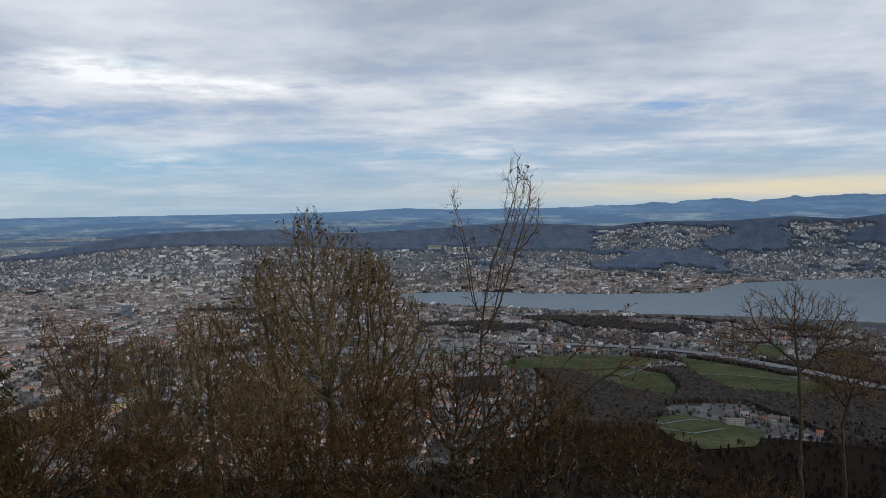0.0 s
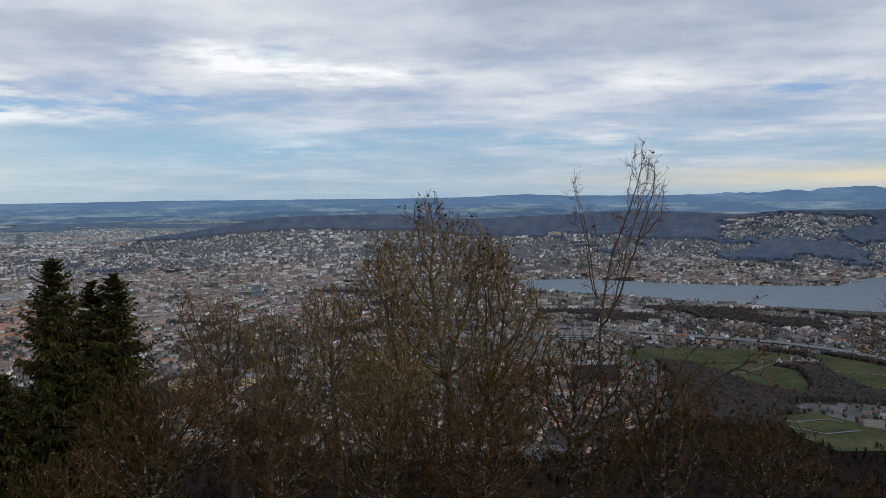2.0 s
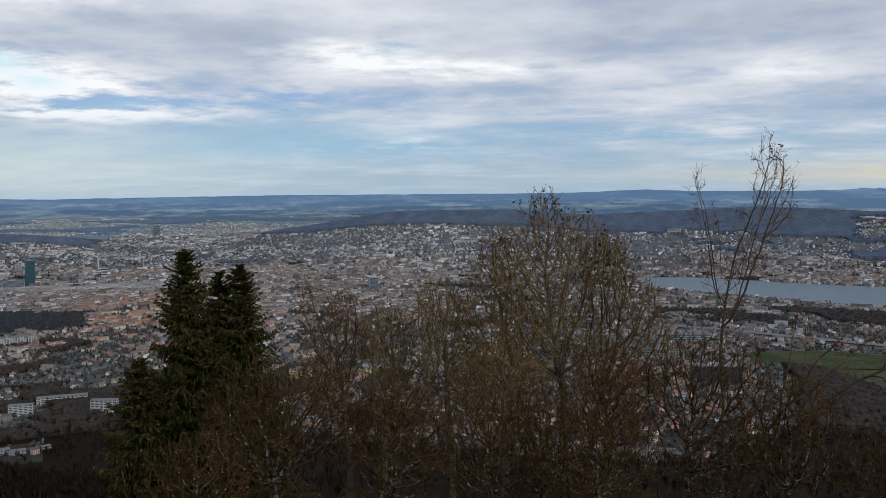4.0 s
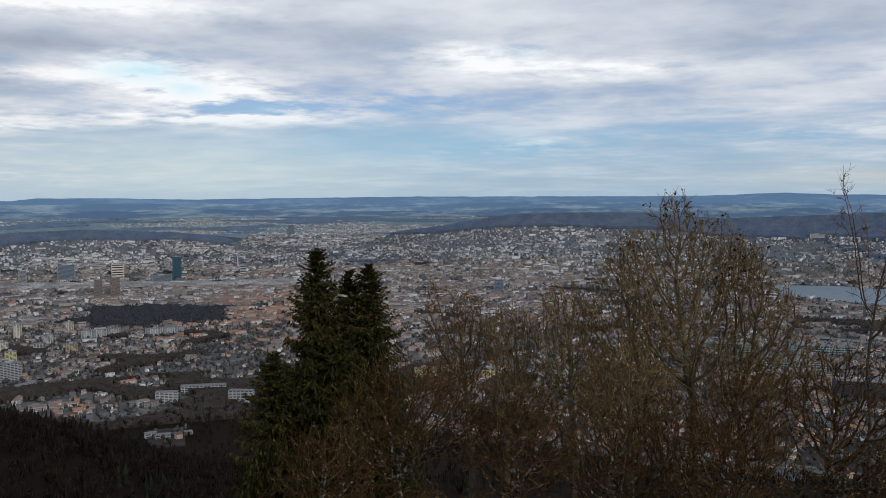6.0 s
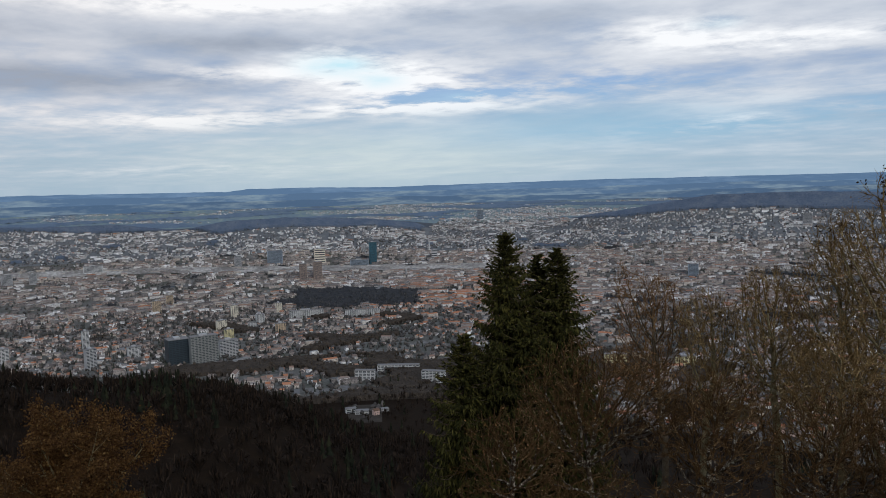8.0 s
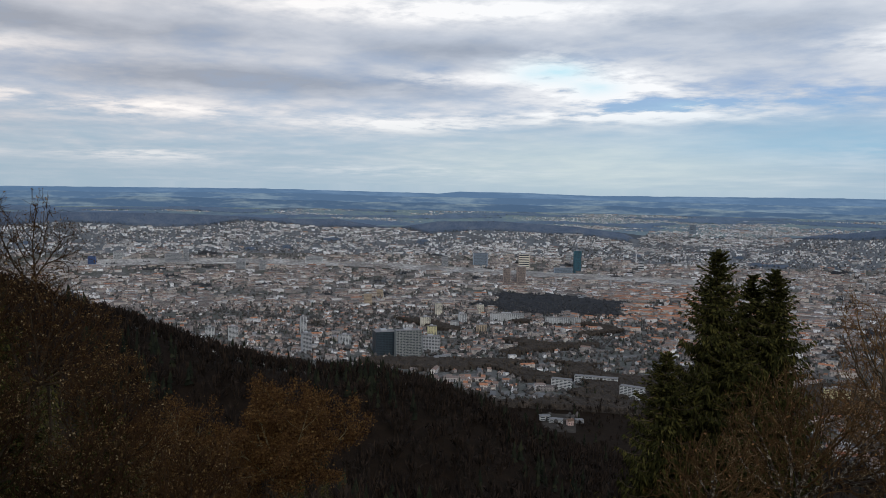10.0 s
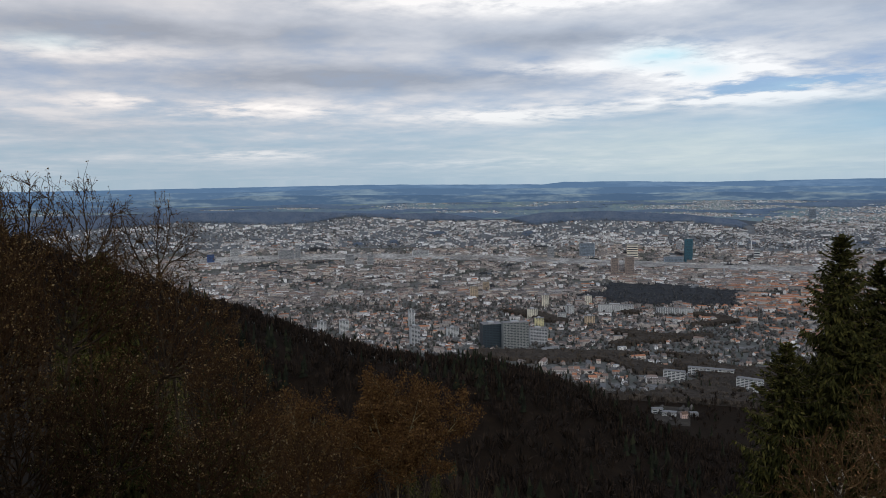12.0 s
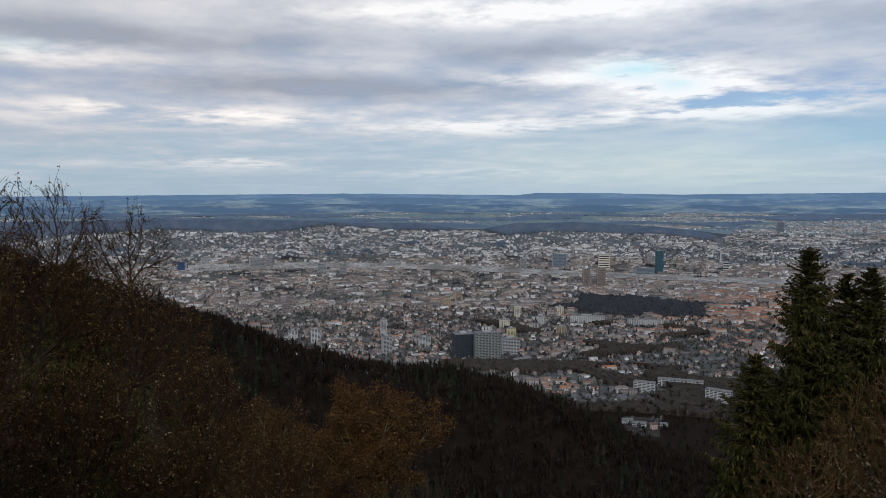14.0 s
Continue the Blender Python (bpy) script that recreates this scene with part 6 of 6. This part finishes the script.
def spruce(name, seed, base, height, radius, label, tier=0.12, sprays_each=5):
    """A spruce: tapered trunk and whorls of drooping boughs hung with needle sprays."""
    g = np.random.default_rng(seed)
    root = new(name)
    root.location = base
    segs = [(0, 0, height * i / 10, 0, 0, height * (i + 1) / 10, 0.2 * (1 - i / 10) + 0.015, 0.2 * (1 - (i + 1) / 10) + 0.015) for i in range(10)]
    v, f = tubes(segs, 8)
    part("trunk", mesh_from("trunk", v, [f], [M["dark_bark"]], smooth=True), root)
    boughs, sprays = [], []
    near = tier < 0.3
    down = 0.12
    while down < height * (0.8 if near else 0.85):
        z = height - down
        wide = radius * min(1.0, 0.30 * down ** 0.62) if near else radius * min(1.0, 0.22 * down ** 0.8)
        for i in range(int((6 + 5 * min(1, down / 3)) if near else 7)):
            a = g.uniform(0, 6.283)
            ln = wide * g.choice((g.uniform(0.45, 0.8), g.uniform(0.8, 1.08), g.uniform(1.05, 1.4)), p=(0.45, 0.45, 0.10))
            zb = z + g.uniform(-0.3, 0.3) * min(1.0, 0.3 + down / 3)
            if zb > height - 0.05:
                continue
            drop = min(1.0, down / 3.5)
            p = np.array([0, 0, zb])
            m = 5 if near else 4
            fw, side = np.array([math.cos(a), math.sin(a), 0]), np.array([-math.sin(a), math.cos(a), 0])
            bend = g.uniform(0.6, 1.3)
            for j in range(m):
                t = (j + 1) / m
                q = fw * ln * t + np.array([0, 0, zb + ln * ((0.55 - 0.75 * drop) * t - 0.42 * bend * drop * math.sin(t * 2.4) + 0.30 * drop * t * t)])
                boughs.append((*p, *q, 0.028 * (1.05 - t * 0.8), 0.028 * (1.0 - t * 0.85)))
                reps = 2 * max(1, int(0.42 * sprays_each * (0.5 + 0.5 * min(1, ln))))
                big = 1 if near else 2
                u = g.random((reps, 8))
                hand = np.where(np.arange(reps) % 2, 1.0, -1.0)
                hang = ((0.09 + 0.25 * drop) * (1.15 - 0.5 * t) * (0.5 + 0.9 * u[:, 0]) * big)[:, None]
                c = p + (q - p) * u[:, 1:2] + side * (hand * u[:, 2] * 0.16 * min(1, ln) * big)[:, None]
                d = side * (hand * (0.1 + 0.7 * u[:, 3]))[:, None] + fw * (0.1 + 0.7 * u[:, 4:5]) + np.array([0, 0, 1.0]) * (0.5 - (0.8 + 1.8 * u[:, 5:6]) * drop)
                d /= np.linalg.norm(d, axis=1, keepdims=True)
                e = np.cross(d, g.normal(0, 1, (reps, 3)))
                e /= np.linalg.norm(e, axis=1, keepdims=True)
                wd = ((0.016 + 0.024 * u[:, 6]) * (1 if near else 2.6))[:, None]
                sprays.append(np.stack([c, c + d * hang * 0.4 + e * wd, c + d * hang, c + d * hang * 0.5 - e * wd], 1))
                p = q
        down += tier * (0.55 + 0.12 * down if down < 4 else 1.03) if near else tier
    v, f = tubes(boughs, 3)
    tagged(part("bough", mesh_from("bough", v, [f], [M["dark_bark"]]), root), kind="stuff")
    v = np.concatenate(sprays).reshape(-1, 3)
    part("foliage", mesh_from("foliage", v, [np.arange(len(v)).reshape(-1, 4)], [M["needle"]]), root, "dark green hanging needle sprays")
    return tagged(root, label, "spruce", "spruces on the slope")


def leafy_round(name, seed, phi, r, el, label, n=9000, crown=7.0):
    h = top_height(phi, r, el)
    k = shape(depth=3, kids=(1.3, 1.0, 0.9, 0, 0), bare=(0.2, 0.15, 0.1, 0.1, 0), step=(0.7, 0.5, 0.4, 0.35, 0.3), angle=(45, 44, 44, 42, 42), ratio=(0.4, 0.5, 0.5, 0.5, 0.5), shrink=(0.4, 0.4, 0.4, 0.3, 0.3))
    return grow_tree(name, seed, spot(phi, r), h, k, M["bark"], M["thicket_twig"], label, 0.16, M["beech_leaf"], n * 5, 0.15, 0.22, group="rust-leaved trees", fan=11, tilt=58, joined=True, crown=crown)


near_trees()
for phi, r, el, rad, seed in ((34.1, 28, -3.9, 2.15, 5), (31.9, 29, -5.5, 1.8, 6), (30.5, 28, -5.0, 2.0, 7), (37.2, 27, -11.0, 2.3, 8), (33.2, 27.5, -9.5, 2.9, 9), (83.2, 30, -4.6, 2.6, 10), (81.2, 24, -12.5, 2.4, 11), (76.0, 34, -14.0, 2.6, 12)):
    spruce("spruce", seed, spot(phi, r), top_height(phi, r, el), rad, "dark green spruce with drooping boughs on the slope", 0.17, 17)
leafy_round("beech_tree", 101, 63.8, 52, -13.3, "round tree crown full of rust-brown withered leaves")
leafy_round("beech_tree", 102, 71.2, 60, -14.3, "small rust-brown leafy tree among bare ones", 3500)
leafy_round("beech_tree", 103, 75.0, 48, -16.0, "low rust-brown leafy tree on the slope", 3500)
leafy_round("beech_tree", 104, 68.5, 56, -16.5, "low rust-brown leafy tree on the slope", 3500)


def slope_trees():
    """Single trees of the wood below the look-out, copied from a few grown ones."""
    kinds = []
    for i in range(4):
        k = shape(depth=3, kids=(1.2, 1.0, 1.0, 0, 0), step=(1.6, 1.2, 1.0, 1.0, 0.5), fine=0.02, angle=(34, 36, 40, 40, 40), bare=(0.4, 0.2, 0.1, 0, 0), ratio=(0.38, 0.5, 0.5, 0.5, 0.5))
        kinds.append(grow_tree("wood_tree", 200 + i, spot(40 + 6 * i, 70 + 10 * i), 15 + 1.5 * i, k, M["thicket_bark"], M["thicket_twig"], "tall bare tree of the dark hillside wood", 0.2, group="trees of the hillside wood", joined=True))
    firs = [spruce("fir", 300 + i, spot(52 + 9 * i, 130 + 20 * i), 15 + 3 * i, 2.6, "dark narrow fir in the hillside wood", 0.6, 1) for i in range(2)]
    g = np.random.default_rng(44)
    for i in range(190):
        phi, r = g.uniform(36, 96), math.sqrt(g.uniform(45 ** 2, 260 ** 2))
        if abs(phi - 64) < 7 and r < 75:
            continue
        src = firs[i % 2] if i % 9 == 0 else kinds[i % 4]
        copy_thing(src, Matrix.Translation(spot(phi, r)) @ pose(0, 0, 0, g.uniform(-3, 3), g.uniform(-3, 3), g.uniform(0, 360)))


slope_trees()


def pavilion():
    """The corner of a flat-roofed shelter on the hilltop beside the look-out."""
    root = new("shelter")
    c = toward(89.35, 0, 3.0)
    root.location = (c[0], c[1], 458.3)
    ax = Vector((-math.sin(radians(88.4)), math.cos(radians(88.4)), 0))      # away from the look-out
    left = Vector((-ax.y, ax.x, 0))
    top, tip = 3.0, 0.0
    white = material("fascia", ((0.3, (0.62, 0.62, 0.63)), (0.7, (0.78, 0.78, 0.79))), 3, 0.6)
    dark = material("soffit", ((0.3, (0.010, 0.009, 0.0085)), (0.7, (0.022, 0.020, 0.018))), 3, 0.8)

    def slab(name, pts, mat, label=""):
        bm = bmesh.new()
        vs = [bm.verts.new(p) for p in pts]
        bmesh.ops.convex_hull(bm, input=vs)
        me = bpy.data.meshes.new(name)
        bm.to_mesh(me)
        bm.free()
        me.materials.append(mat)
        return part(name, me, root, label)

    def at(a, b, z):
        return ax * a + left * b + Vector((0, 0, z))

    z0 = EYE_Z - 458.3
    up = [z0 + 3 * math.tan(radians(e)) for e in (8.0, 6.85, 5.2)]
    slab("fascia", [at(0, 0.0, up[0]), at(0.01, 0.055, up[1]), at(0, 4, up[0] + 0.12), at(0.01, 4, up[1] + 0.03), at(3.5, 1.6, up[0]), at(3.5, 4, up[0] + 0.06), at(3.5, 1.7, up[1]), at(3.5, 4, up[1])], white, "white painted roof edge")
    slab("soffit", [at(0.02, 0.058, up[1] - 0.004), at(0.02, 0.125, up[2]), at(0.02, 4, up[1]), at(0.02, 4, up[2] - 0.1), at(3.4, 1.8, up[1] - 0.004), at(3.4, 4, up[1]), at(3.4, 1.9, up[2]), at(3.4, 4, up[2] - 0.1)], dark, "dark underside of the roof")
    for a in (0.3, 3.0):
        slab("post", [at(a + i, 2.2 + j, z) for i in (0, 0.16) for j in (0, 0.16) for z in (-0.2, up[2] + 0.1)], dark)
    slab("rear_wall", [at(i, j, z) for i in (0.3, 3.2) for j in (3.5, 3.7) for z in (-0.2, up[2])], white)
    tagged(root, "shelter with a white-edged flat roof beside the look-out", "shelter")


pavilion()
